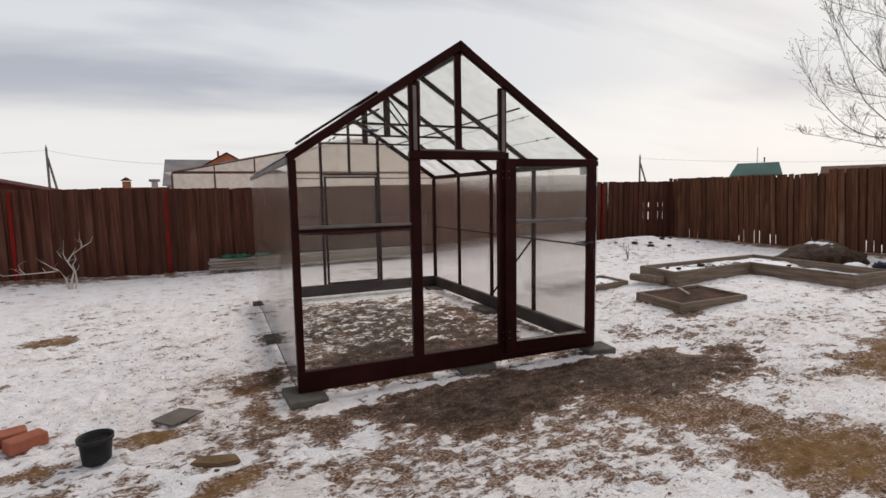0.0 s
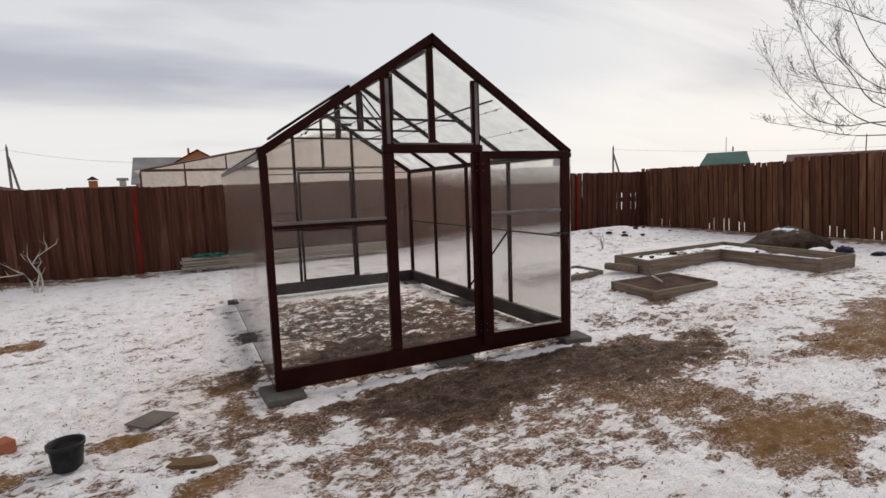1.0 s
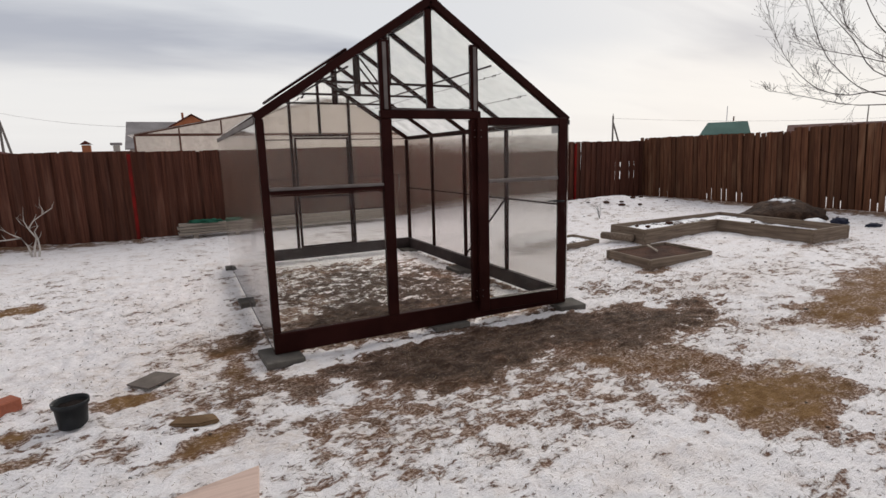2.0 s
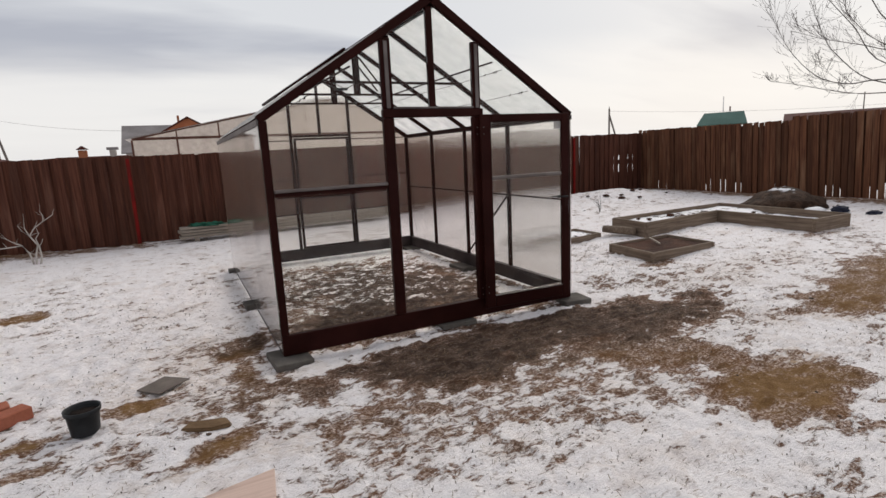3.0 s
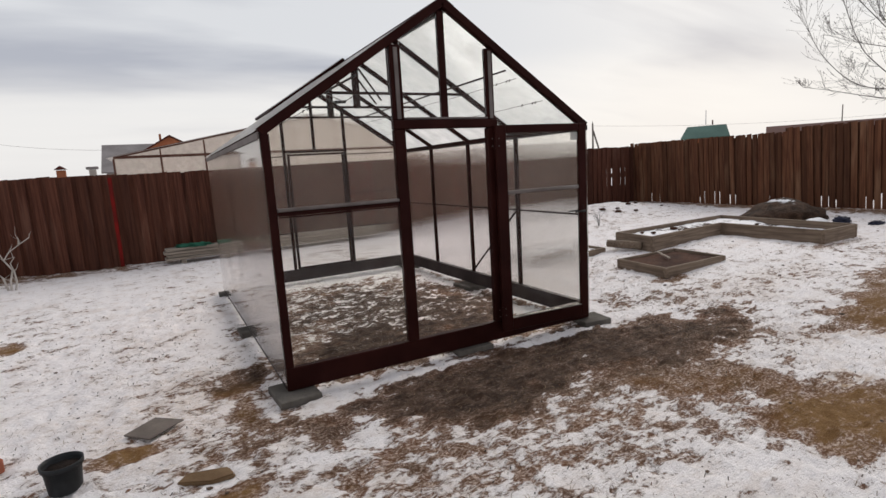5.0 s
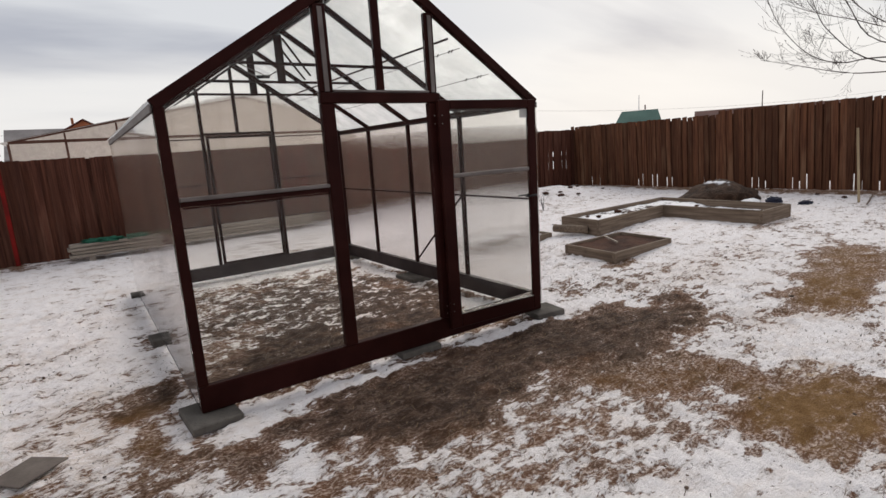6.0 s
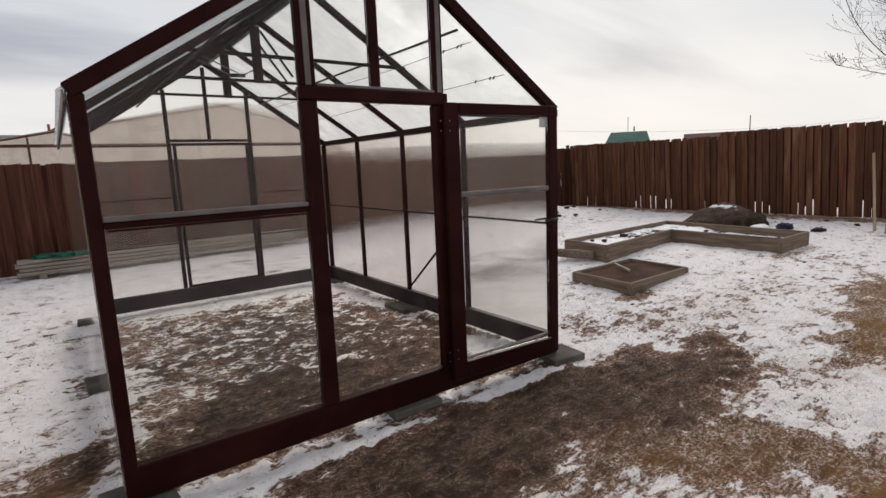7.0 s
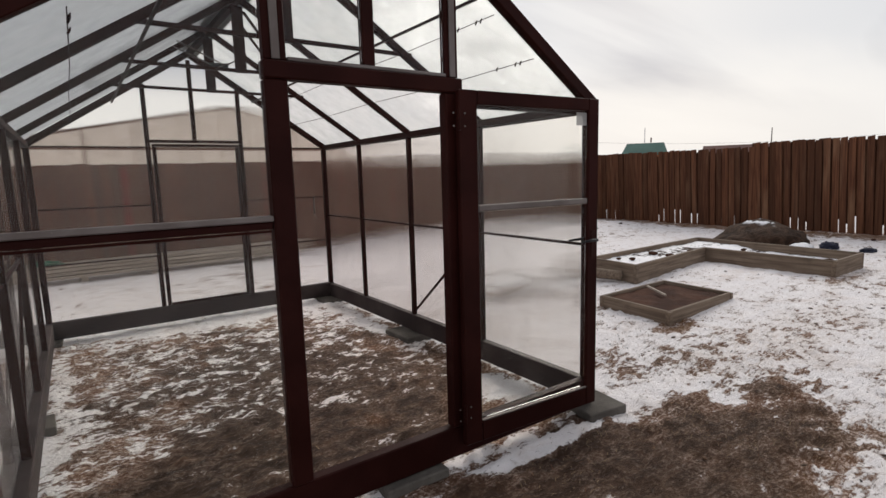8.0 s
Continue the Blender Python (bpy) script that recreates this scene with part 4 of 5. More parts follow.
# stack of grey boards with a green net
STACK = mat_wood("pale_grey_board", (0.20, 0.16, 0.125), (0.36, 0.31, 0.26), "x")
st = thing("board_stack", "low stack of grey boards against the fence", "boards", (-0.68, 6.80, 0.0), 3.5)
for i, (dx, z) in enumerate(((0.0, 0.17), (0.03, 0.225), (-0.01, 0.28), (0.02, 0.335))):
    part("board", box(dx, dx + 4.4, -0.02 + 0.02 * (i % 2), 0.26, z, z + 0.045, 0.004), STACK, st)
for x in (0.25, 1.0, 1.9, 2.8, 3.7):
    part("bearer", box(x, x + 0.09, 0.02, 0.22, 0.03, 0.168, 0.004), STACK, st)
NET = mat_rough("green_netting", (0.012, 0.075, 0.045), (0.03, 0.14, 0.09), 30, 0.8, 0.01)
blob("garden_net", (-0.20, 6.93, 0.39), (0.30, 0.11, 0.05), 0.5, 3.0, NET, "crumpled green garden net on the board stack", "net", 4.0, 4)


# ---- bare shrubs and tree ----
def grow(bm, rng_, p, d, length, r, depth, bend=0.35, lift=0.1, seg=5, spread_=0.7):
    pts, rad = [Vector(p)], [r]
    q, dd = Vector(p), Vector(d).normalized()
    n = 5
    for i in range(n):
        dd = (dd + Vector((rng_.gauss(0, bend), rng_.gauss(0, bend), rng_.gauss(0, bend) + lift)) * 0.4).normalized()
        q = q + dd * (length / n)
        pts.append(q.copy())
        rad.append(r * (1 - 0.13 * (i + 1)))
    tube(pts, rad, seg, bm)
    if depth > 0:
        for i in range(2, n + 1):
            for _ in range(2 if depth > 1 else rng_.choice((1, 2))):
                nd = (dd + Vector((rng_.gauss(0, spread_), rng_.gauss(0, spread_), rng_.gauss(0, spread_)))).normalized()
                grow(bm, rng_, pts[i], nd, length * rng_.uniform(0.45, 0.75), rad[i] * 0.6, depth - 1, bend, lift, 4 if depth > 1 else 3, spread_)


BARK = mat_rough("grey_brown_bark", (0.075, 0.060, 0.055), (0.13, 0.108, 0.098), 14, 0.9, 0.004)
PALE = mat_rough("whitish_bark", (0.40, 0.36, 0.32), (0.55, 0.50, 0.46), 14, 0.9, 0.004)
rs = random.Random(11)
sh = thing("fruit_bush", "small bare bush with pale whitish stems", "bush", (-2.79, 6.2, 0.06))
BUSH = (((0, 0, -0.02), (0.02, 0, 0.18), (0.06, 0.02, 0.34), (-0.02, 0, 0.50), (0.06, 0, 0.62), (0.18, 0.03, 0.71), (0.33, 0, 0.81)),
        ((-0.02, 0, -0.02), (-0.06, 0, 0.22), (-0.14, 0.02, 0.35), (-0.33, 0, 0.34), (-0.63, 0, 0.33), (-0.89, 0.03, 0.32)),
        ((0.05, 0, -0.02), (0.09, 0, 0.16), (0.08, 0, 0.32), (0.04, 0.05, 0.44), (0.10, 0, 0.52)),
        ((-0.14, 0.02, 0.35), (-0.21, 0, 0.39), (-0.30, 0.02, 0.46), (-0.39, 0, 0.53)),
        ((-0.60, 0, 0.33), (-0.66, 0.02, 0.40), (-0.68, 0, 0.48)),
        ((-0.02, 0, 0.50), (-0.10, 0, 0.58), (-0.15, 0, 0.68)),
        ((-0.02, 0, 0.50), (-0.07, 0.02, 0.62), (-0.06, 0, 0.72)),
        ((0.18, 0.03, 0.71), (0.20, 0, 0.80), (0.17, 0, 0.88)))
for i, pts in enumerate(BUSH):
    r0 = 0.017 if i < 3 else 0.009
    bm = tube(pts, [r0 * (1 - 0.7 * j / (len(pts) - 1)) for j in range(len(pts))], 7)
    for p in pts[1:]:
        grow(bm, rs, p, (rs.gauss(0, 0.7), rs.gauss(0, 0.5), 0.7), rs.uniform(0.07, 0.16), r0 * 0.35, 0, 0.3, 0.05, 4, 0.5)
    part("stem", bm, PALE, sh, smooth=True)
sh = thing("dry_weed", "dry leafless weed standing in the snow", "weed", (7.638, 4.528, ground_z(7.638, 4.528)))
for d in ((-0.3, 0, 1), (0.3, 0.1, 1), (0, 0, 1)):
    bm = bmesh.new()
    grow(bm, rs, (0, 0, 0), d, 0.28, 0.007, 1, 0.2, 0.1, 4, 0.5)
    part("stem", bm, BARK, sh)
TX, TY = 5.3, -3.3
tree = thing("tree", "bare leafless tree with long thin arching twigs", "tree", (TX + 0.12, TY + 0.10, -0.02))
part("trunk", tube([(0, 0, -0.05), (0.01, 0, 0.5), (-0.03, 0.04, 1.1), (-0.05, 0.05, 1.9), (0.0, 0.1, 3.0), (0.05, 0.1, 4.4)], [0.11, 0.085, 0.075, 0.06, 0.04, 0.012], 10), BARK, tree, smooth=True)
rt = random.Random(23)


def smooth_line(pts, n):
    """Points along a smooth curve through a few places."""
    P = [Vector(q) for q in pts]
    P = [P[0] * 2 - P[1]] + P + [P[-1] * 2 - P[-2]]
    out = []
    for i in range(1, len(P) - 2):
        for k_ in range(n):
            t = k_ / n
            a, b_, c_, d_ = P[i - 1], P[i], P[i + 1], P[i + 2]
            out.append(0.5 * ((2 * b_) + (c_ - a) * t + (2 * a - 5 * b_ + 4 * c_ - d_) * t * t + (3 * b_ - a - 3 * c_ + d_) * t ** 3))
    return out + [P[-2]]


def twig(bm, p, d, length, r, depth):
    pts, rad, q, dd = [p.copy()], [r], p.copy(), d.normalized()
    n = 6
    for i in range(n):
        dd = (dd + Vector((rt.gauss(0, 0.06), rt.gauss(0, 0.06), 0.07 + rt.gauss(0, 0.05)))).normalized()
        q = q + dd * (length / n)
        pts.append(q.copy())
        rad.append(max(0.0008, r * (1 - 0.14 * (i + 1))))
    tube(pts, rad, 4, bm)
    if rt.random() < 0.5:
        tube([pts[-1], pts[-1] + dd * 0.012], [0.0024, 0.0012], 4, bm)
    if depth:
        for i in range(1, n):
            if rt.random() < 0.9:
                nd = dd + Vector((rt.gauss(0, 0.5), rt.gauss(0, 0.5), rt.gauss(-0.1, 0.45)))
                twig(bm, pts[i], nd, length * rt.uniform(0.35, 0.7), rad[i] * 0.6, depth - 1)


def limb(pts, r0, r1, dens, tlen):
    line = smooth_line([(x - TX, y - TY, z + 0.02) for x, y, z in pts], 5)
    n = len(line)
    rad = [r0 + (r1 - r0) * (i / (n - 1)) ** 0.7 for i in range(n)]
    bm = tube(line, rad, 6)
    for i in range(n // 3, n - 1):
        for _ in range(dens):
            if rt.random() < 0.5:
                d = (line[i + 1] - line[i]).normalized() + Vector((rt.gauss(0, 0.5), rt.gauss(0, 0.5), rt.gauss(0.05, 0.5)))
                twig(bm, line[i], d, tlen * rt.uniform(0.5, 1.4), min(0.0028, rad[i] * 0.36), 2 if rt.random() < 0.1 else 1)
    part("limb", bm, BARK, tree)


limb([(5.26, -3.25, 1.75), (4.75, -2.7, 1.88), (4.2, -2.12, 1.94), (4.05, -1.92, 1.93), (3.9, -1.76, 2.02), (3.75, -1.61, 2.27), (3.6, -1.55, 2.59)], 0.00792, 0.00128, 2, 0.21)
limb([(4.75, -2.7, 1.88), (4.2, -2.12, 1.91), (4.03, -1.85, 2.15), (3.87, -1.78, 2.39), (3.7, -1.73, 2.76)], 0.00648, 0.0012, 3, 0.22)
limb([(5.26, -3.25, 1.8), (4.7, -2.6, 1.96), (4.3, -2.07, 2.06), (4.13, -1.89, 2.37), (3.97, -1.70, 2.69), (3.8, -1.66, 2.9)], 0.00792, 0.00128, 3, 0.22)
limb([(5.27, -3.22, 2.1), (4.6, -2.4, 2.2), (4.3, -2.05, 2.37), (4.1, -1.89, 2.83), (3.9, -1.84, 3.14)], 0.00864, 0.00144, 3, 0.24)
limb([(4.9, -2.85, 1.84), (4.2, -2.14, 1.84), (4.0, -1.95, 1.86), (3.85, -1.68, 1.95), (3.65, -1.57, 1.99)], 0.006, 0.0013, 2, 0.18)
limb([(4.9, -2.85, 2.0), (4.4, -2.2, 2.12), (4.12, -1.95, 2.22), (3.92, -1.80, 2.28), (3.72, -1.66, 2.36)], 0.006, 0.0012, 2, 0.2)
limb([(5.2, -3.1, 2.3), (4.6, -2.35, 2.5), (4.25, -2.0, 2.72), (4.02, -1.82, 2.86), (3.82, -1.72, 2.92)], 0.007, 0.0012, 3, 0.22)
limb([(4.7, -2.6, 1.90), (4.25, -2.1, 2.18), (4.08, -1.9, 2.42), (4.02, -1.84, 2.62)], 0.006, 0.0012, 3, 0.2)
limb([(5.3, -3.2, 2.5), (4.9, -2.4, 3.0), (4.6, -1.9, 3.5)], 0.02, 0.004, 2, 0.35)
limb([(5.3, -3.25, 2.2), (6.0, -2.9, 2.8), (6.4, -2.7, 3.5)], 0.02, 0.004, 2, 0.35)
limb([(5.3, -3.3, 2.4), (5.2, -4.1, 2.9), (5.0, -4.6, 3.6)], 0.02, 0.004, 2, 0.35)
limb([(5.3, -3.25, 2.8), (5.8, -3.8, 3.4), (6.2, -4.1, 4.2)], 0.02, 0.004, 2, 0.35)

# ---- neighbours beyond the fences ----
WALLP = mat_rough("pale_render", (0.42, 0.38, 0.34), (0.5, 0.46, 0.42), 3, 0.9, 0.003)
ROOFG = mat_rough("grey_slate_roof", (0.21, 0.19, 0.185), (0.28, 0.255, 0.25), 2, 0.8, 0.01)
BRICKM = mat_rough("orange_brick_wall", (0.30, 0.105, 0.05), (0.37, 0.14, 0.07), 4, 0.9, 0.003)
GREENR = mat_rough("green_metal_roof", (0.075, 0.135, 0.115), (0.095, 0.165, 0.14), 2, 0.9, 0.003)
REDR = mat_rough("dark_red_metal_roof", (0.06, 0.016, 0.012), (0.085, 0.024, 0.018), 2, 0.95, 0.003)


def gable_block(h, x0, x1, y0, y1, ze, zr, wall, roof, axis="x", over=0.3, wall_name="wall", roof_name="roof"):
    """A walled block with a ridge along one axis and a thick overhanging roof."""
    if axis == "x":
        ym = (y0 + y1) / 2
        prof = [(x0, y0, -0.7), (x0, y1, -0.7), (x0, y1, ze), (x0, ym, zr), (x0, y0, ze)]
        part(wall_name, prism(prof, (x1 - x0, 0, 0)), wall, h)
        k_ = (zr - ze) / (ym - y0)
        for s in (-1, 1):
            e = (x0 - over, ym + s * (ym - y0 + over), ze - k_ * over + 0.02)
            part(roof_name, prism([e, (x0 - over, ym, zr + 0.02), (x0 - over, ym, zr + 0.12), (e[0], e[1], e[2] + 0.10)], (x1 - x0 + 2 * over, 0, 0)), roof, h)
    else:
        xm = (x0 + x1) / 2
        prof = [(x0, y0, -0.7), (x1, y0, -0.7), (x1, y0, ze), (xm, y0, zr), (x0, y0, ze)]
        part(wall_name, prism(prof, (0, y1 - y0, 0)), wall, h)
        k_ = (zr - ze) / (xm - x0)
        for s in (-1, 1):
            e = (xm + s * (xm - x0 + over), y0 - over, ze - k_ * over + 0.02)
            part(roof_name, prism([e, (xm, y0 - over, zr + 0.02), (xm, y0 - over, zr + 0.12), (e[0], e[1], e[2] + 0.10)], (0, y1 - y0 + 2 * over, 0)), roof, h)


house = thing("house", "single-storey house with grey roof and orange gable", "house", (-0.2, 0, 0.15))
gable_block(house, -3.7, 9.0, 44.0, 52.0, 2.6, 4.75, WALLP, ROOFG, "x", 0.3)
gable_block(house, -1.4, 3.2, 43.0, 47.0, 3.7, 5.05, BRICKM, REDR, "y", 0.25, "gable_wall", "gable_roof")
part("chimney_pipe", tube([(0.3, 46.0, 4.6), (0.3, 46.0, 5.5)], [0.09, 0.09], 8), BRICKM, house)
shed = thing("shed", "low shed with brick chimneys behind the fence", "shed", (-0.1, 0, 0.13))
gable_block(shed, -7.5, -3.6, 38.0, 42.0, 1.7, 2.2, WALLP, REDR, "x", 0.2)
ch = part("chimney", box(-6.35, -5.85, 39.7, 40.2, 1.9, 2.75, 0.02), BRICKM, shed, "brick chimney")
part("chimney_cap", prism([(-6.45, 39.6, 2.8), (-5.75, 39.6, 2.8), (-6.1, 39.6, 3.05)], (0, 0.7, 0)), REDR, ch)
ch = part("chimney", box(-4.5, -4.1, 39.7, 40.1, 1.9, 2.7, 0.02), WALLP, shed)
part("chimney_cap", box(-4.65, -3.95, 39.6, 40.2, 2.72, 2.9, 0.02), ROOFG, ch)
barn = thing("barn", "barn with dark red metal roof", "barn", (0, 0, 0))
gable_block(barn, -22.5, -11.0, 38.0, 44.0, 2.3, 3.6, REDR, REDR, "y", 0.3)
hut = thing("garden_house", "small garden house with green metal roof", "house", (36.03, 21.9, 0.38), -56.5)
part("wall", prism([(-1.2, -1.6, -0.7), (-1.2, 1.6, -0.7), (-1.2, 1.6, 2.2), (-1.2, 0, 2.98), (-1.2, -1.6, 2.2)], (2.4, 0, 0)), BRICKM, hut)
for s in (-1, 1):
    part("roof", prism([(-1.6, s * 1.8, 2.12), (1.6, s * 1.8, 2.12), (1.36, 0, 3.0), (-1.25, 0, 3.0)], (0, 0, 0.07)), GREENR, hut)
part("flue", tube([(0.0, 0.0, 3.1), (0.0, 0.0, 4.2)], [0.035, 0.03], 6), STEEL, hut)
part("flue", tube([(0.45, 0.0, 3.1), (0.45, 0.0, 3.45)], [0.05, 0.05], 6), REDR, hut)
barn = thing("barn", "low barn with dark red roof past the fence", "barn", (35.92, 12.4, 0.34), -60)
gable_block(barn, -4.0, 4.0, -3.0, 3.0, 1.9, 2.40, BRICKM, REDR, "x", 0.3)

# neighbour's large gabled greenhouse
ng = thing("neighbour_greenhouse", "large neighbouring greenhouse of translucent sheet on brown frame", "greenhouse", (-0.1, 12.5, 0.04))
NX0, NX1, NE, NR, NL = -1.46, 9.6, 2.27, 3.36, 9.0
NXM = (NX0 + NX1) / 2
HAZE = mat_poly("aged_hazy_sheet", "X", 0.62, 0.03, 0.55)
BROWN = mat_paint("brown_timber_paint", (0.085, 0.04, 0.03), (0.13, 0.07, 0.055), 0.7)
part("end_sheet", prism([(NX0, 0, 0), (NX1, 0, 0), (NX1, 0, NE), (NXM, 0, NR), (NX0, 0, NE)], (0, 0.01, 0)), HAZE, ng)
part("end_sheet", prism([(NX0, NL, 0), (NX1, NL, 0), (NX1, NL, NE), (NXM, NL, NR), (NX0, NL, NE)], (0, 0.01, 0)), HAZE, ng)
for x in (NX0, NX1):
    part("side_sheet", box(x - 0.005, x + 0.005, 0.02, NL - 0.01, 0, NE, 0), HAZE, ng)
for x in (NX0 - 0.15, NX1 + 0.15):
    part("roof_sheet", prism([(x, -0.1, NE - 0.02), (NXM, -0.1, NR + 0.01), (NXM, NL + 0.1, NR + 0.01), (x, NL + 0.1, NE - 0.02)], (0, 0, 0.01)), HAZE, ng)
part("tie_beam", box(NX0, NX1, -0.05, -0.004, NE - 0.04, NE + 0.03, 0.004), BROWN, ng)
for x in (NX0, NX1):
    part("rafter", bar((x, -0.03, NE), (NXM, -0.03, NR), 0.05, 0.06, (0, 1, 0), 0.004), BROWN, ng)
for i in range(11):
    x = NX0 + (NX1 - NX0) * i / 10
    part("post", box(x - 0.025, x + 0.025, -0.045, -0.006, 0, NE - 0.042, 0.003), BROWN, ng)
    zt = NE + (NR - NE) * (1 - abs(x - NXM) / (NXM - NX0))
    if zt > NE + 0.12:
        part("post", box(x - 0.02, x + 0.02, -0.045, -0.006, NE + 0.032, zt - 0.04, 0.003), BROWN, ng)
for ob in ng.children:
    if ob.data.materials[0] is HAZE:
        ob.visible_shadow = False

# poles and wires
POLE = mat_wood("grey_pole_wood", (0.10, 0.085, 0.075), (0.17, 0.15, 0.135), "z")


def utility_pole(x, y, h, brace):
    u = thing("utility_pole", "grey wooden utility pole with a leaning brace", "utility pole", (x, y, -0.2), 0, "utility poles")
    part("pole", tube([(0, 0, 0), (0, 0, h)], [0.13, 0.10], 8), POLE, u)
    part("brace", tube([(brace, 0, 0), (0.05, 0, h * 0.86)], [0.12, 0.10], 8), POLE, u)
    part("insulator_pin", tube([(0, 0, h), (0, 0, h + 0.25)], [0.05, 0.04], 6), POLE, u)


utility_pole(-15.47, 60.0, 7.1, 1.1)
utility_pole(48.3, 46.0, 6.05, 2.2)
solid("antenna_pole", tube([(39.54, 14.54, -0.2), (39.54, 14.54, 4.06)], [0.05, 0.03], 6), POLE, "thin bare pole past the fence", "pole")


def wire(a, b, sag):
    a, b = Vector(a), Vector(b)
    pts = [a.lerp(b, t) - Vector((0, 0, sag * 4 * t * (1 - t))) for t in np.linspace(0, 1, 14)]
    solid("power_line", tube(pts, [0.013] * 14, 4), POLE, "thin overhead power line", "cable", group="power lines")


wire((-15.47, 60, 6.6), (-3.0, 50, 4.7), 0.3)
wire((-15.47, 60, 6.6), (-60, 70, 6.3), 0.8)
wire((48.3, 46.0, 5.55), (90, 20, 5.4), 0.9)

# far scrub and treeline at the foot of the sky
rf = random.Random(4)
bm = bmesh.new()
for _ in range(420):
    a = rf.uniform(-0.9, 1.45)
    d = rf.uniform(85, 130)
    x, y = d * math.sin(a), d * math.cos(a)
    h = rf.uniform(0.8, 2.6)
    for _ in range(3):
        tube([(x, y, -0.2), (x + rf.gauss(0, 0.4), y, h * 0.6), (x + rf.gauss(0, 0.8), y + rf.gauss(0, 0.5), h)], [0.05, 0.04, 0.015], 3, bm)
solid("distant_scrub", bm, BARK, "thin line of leafless scrub far off", "scrub", kind="stuff")


# ---- dead grass and debris on the ground ----
def litter(name, count, seed, region, mat, label, lmin, lmax, wid, up, dense):
    r = random.Random(seed)
    vs, fs = [], []
    while len(fs) < count:
        x, y = r.uniform(region[0], region[1]), r.uniform(region[2], region[3])
        if noise.noise((x * 1.3, y * 1.3, 9.0)) + r.uniform(-0.5, 0.5) < dense:
            continue
        if (-0.12 < y < 0.09 and -0.1 < x < 3.1) or (0 < x < 2.96 and 0 < y < 4.1 and r.random() < 0.85):
            continue
        if any(w[1] >= 0.7 and ((x - px) / (a_ * 1.2)) ** 2 + ((y - py) / (b_ * 1.3)) ** 2 < 1 for px, py, a_, b_, r_, *w in PATCHES):
            continue
        z = ground_z(x, y) + 0.014 * noise.noise((x * 2.6, y * 2.6, 0.0)) + 0.016 * noise.noise((x * 8, y * 9, 4.0))
        a, L = r.uniform(0, 6.283), r.uniform(lmin, lmax)
        e = r.uniform(0.02, up)
        w = wid * r.uniform(0.6, 1.4)
        dx, dy = math.cos(a), math.sin(a)
        i = len(vs)
        vs += [(x - dy * w, y + dx * w, z), (x + dy * w, y - dx * w, z), (x + dx * L * 0.55 - dy * w * 0.8, y + dy * L * 0.55 + dx * w * 0.8, z + e * L + 0.006),
               (x + dx * L * 0.55 + dy * w * 0.8, y + dy * L * 0.55 - dx * w * 0.8, z + e * L + 0.006), (x + dx * L, y + dy * L, z + e * L * 0.8)]
        fs += [(i, i + 1, i + 3, i + 2), (i + 2, i + 3, i + 4)]
    me = bpy.data.meshes.new(name)
    me.from_pydata(vs, [], fs)
    me.materials.append(mat)
    return tagged(new(name, me), label, "grass", kind="stuff")


def mat_litter(name, a, b, c):
    k = Mat(name)
    i = k.island()
    col = k.mix(k.range(i, 0.0, 0.6), a, b)
    col = k.mix(k.range(i, 0.75, 1.0), col, c)
    return k.done(col, 0.9)


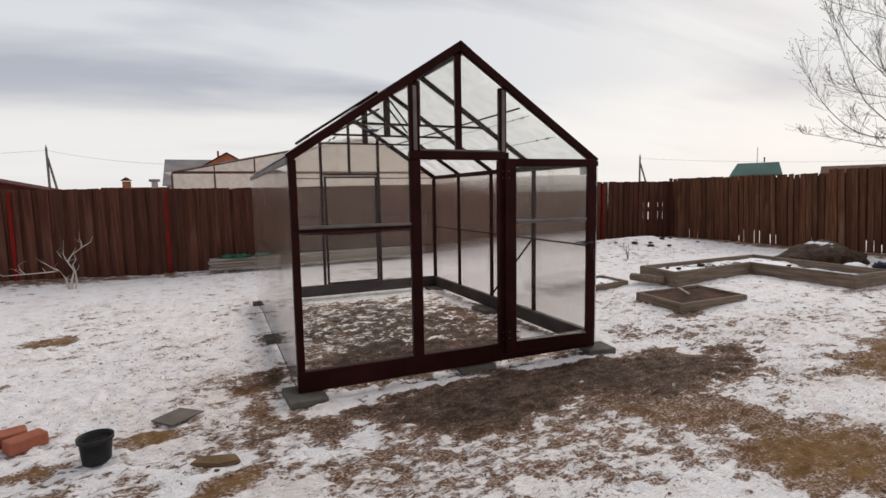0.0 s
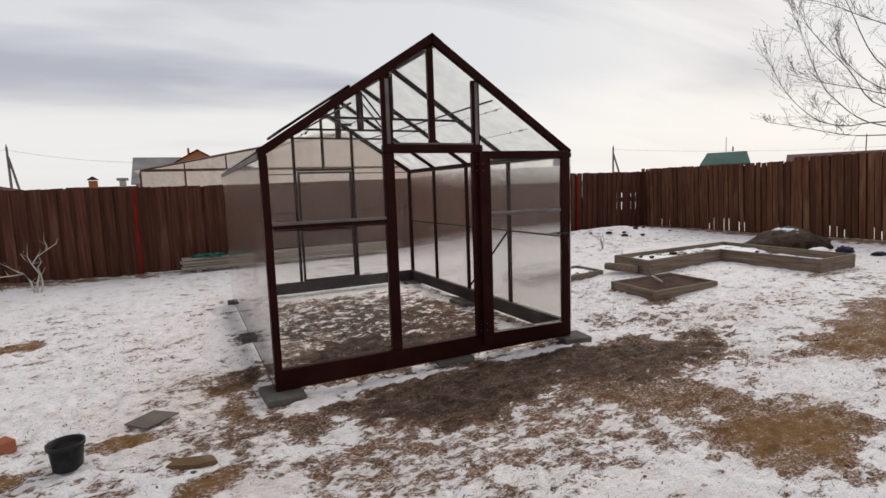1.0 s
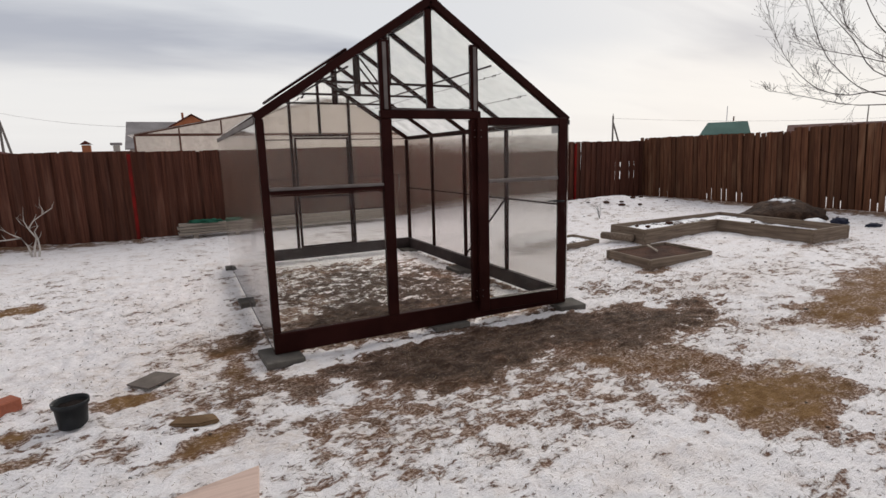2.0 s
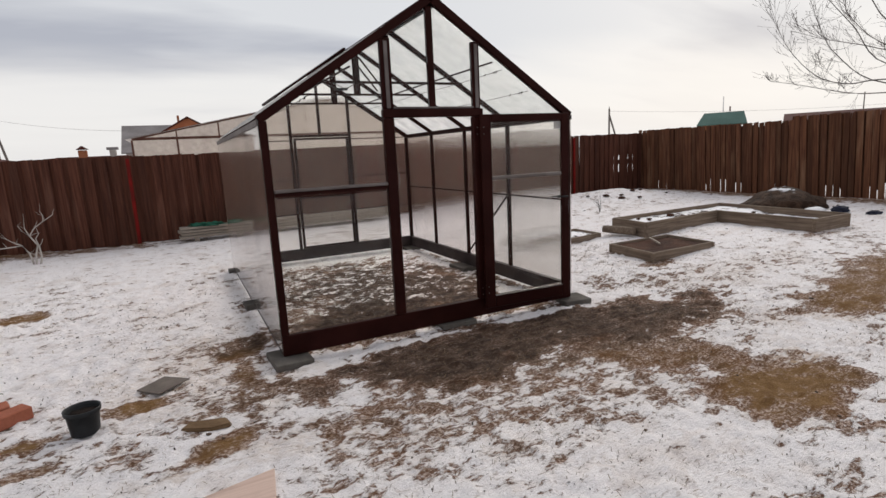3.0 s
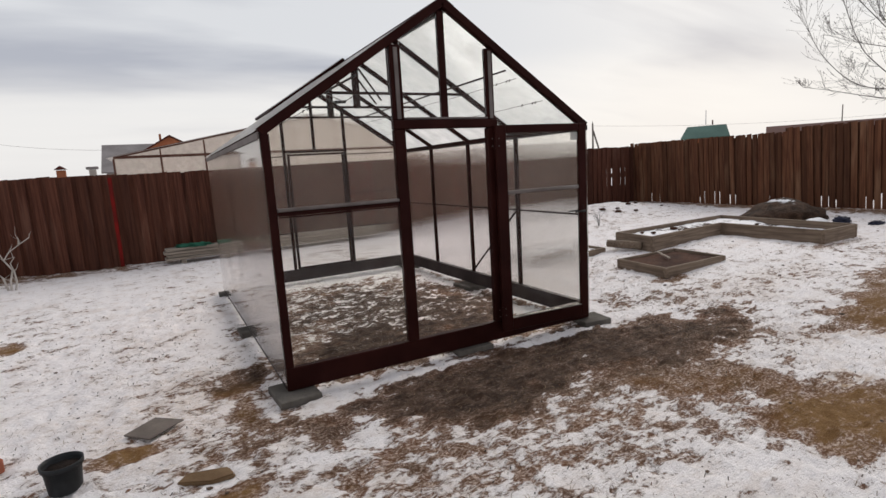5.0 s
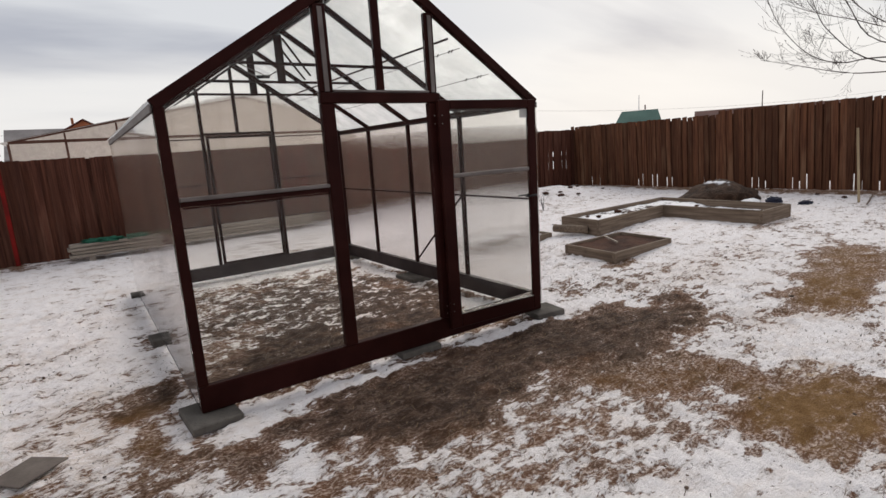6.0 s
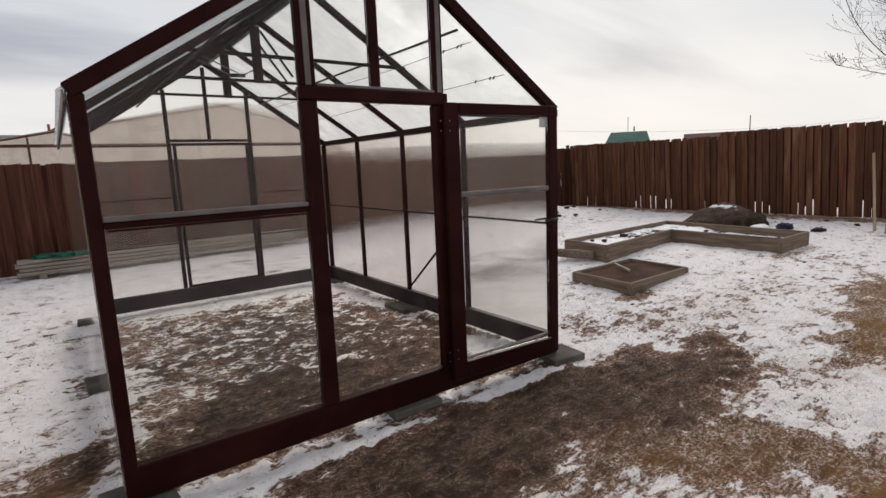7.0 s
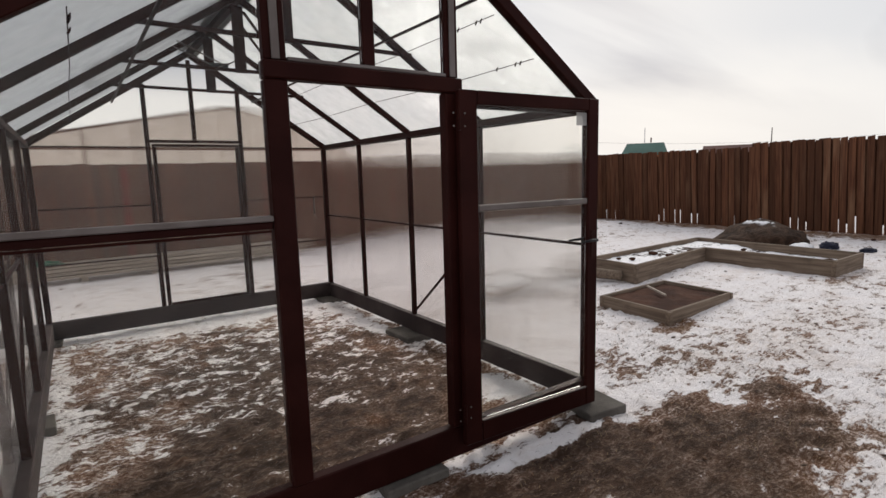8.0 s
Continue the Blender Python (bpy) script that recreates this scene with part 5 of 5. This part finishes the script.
DRY = mat_litter("dead_grass_blades", (0.11, 0.07, 0.04), (0.30, 0.21, 0.12), (0.16, 0.06, 0.03))
DARKG = mat_litter("dark_rotted_bits", (0.035, 0.024, 0.018), (0.09, 0.06, 0.04), (0.13, 0.08, 0.05))
litter("dead_grass", 9000, 3, (-2.8, 4.6, -3.3, 0.4), DRY, "flattened dead grass poking through the snow", 0.015, 0.05, 0.0014, 0.3, 0.15)
litter("dead_grass", 5000, 7, (-2.8, 8.0, 0.0, 5.5), DRY, "flattened dead grass poking through the snow", 0.02, 0.06, 0.0018, 0.3, 0.2)
litter("plant_debris", 2500, 5, (-2.8, 5.2, -3.3, 3.8), DARKG, "dark rotted stalks and leaf bits on snow", 0.008, 0.028, 0.004, 0.4, 0.0)


def crumbs(name, count, seed, region, mat, label, smin, smax, dense):
    """Small frozen lumps scattered on the ground, each a dented pebble shape."""
    r = random.Random(seed)
    base = bmesh.new()
    bmesh.ops.create_icosphere(base, subdivisions=1, radius=1.0)
    pts = [v.co.copy() for v in base.verts]
    tri = [tuple(v.index for v in f.verts) for f in base.faces]
    base.free()
    vs, fs = [], []
    n = 0
    while n < count:
        x, y = r.uniform(region[0], region[1]), r.uniform(region[2], region[3])
        if noise.noise((x * 1.1, y * 1.1, 4.0)) + r.uniform(-0.5, 0.5) < dense:
            continue
        if -0.2 < y < 0.1 and -0.15 < x < 3.15:
            continue
        s = smin + (smax - smin) * r.random() ** 2.5
        z = ground_z(x, y) + 0.014 * noise.noise((x * 2.6, y * 2.6, 0.0)) + 0.016 * noise.noise((x * 8, y * 9, 4.0))
        a, fl, el = r.uniform(0, 6.283), r.uniform(0.35, 0.6), r.uniform(1.0, 1.8)
        ca, sa = math.cos(a), math.sin(a)
        i = len(vs)
        for q in pts:
            k_ = s * r.uniform(0.7, 1.2)
            qx, qy = q.x * k_ * el, q.y * k_
            vs.append((x + qx * ca - qy * sa, y + qx * sa + qy * ca, z + q.z * k_ * fl + s * 0.15))
        fs += [(i + t[0], i + t[1], i + t[2]) for t in tri]
        n += 1
    me = bpy.data.meshes.new(name)
    me.from_pydata(vs, [], fs)
    me.materials.append(mat)
    return tagged(new(name, me), label, "soil crumbs", kind="stuff")


CRUMB = mat_litter("frozen_soil_crumb", (0.045, 0.027, 0.018), (0.10, 0.062, 0.04), (0.17, 0.075, 0.035))
crumbs("soil_crumb", 500, 31, (-2.6, 4.6, -3.2, 3.9), CRUMB, "small frozen soil crumbs strewn over the snow", 0.003, 0.016, 0.05)
crumbs("soil_crumb", 150, 33, (3.0, 11.5, -1.5, 6.0), CRUMB, "small frozen soil crumbs strewn over the snow", 0.006, 0.022, 0.1)
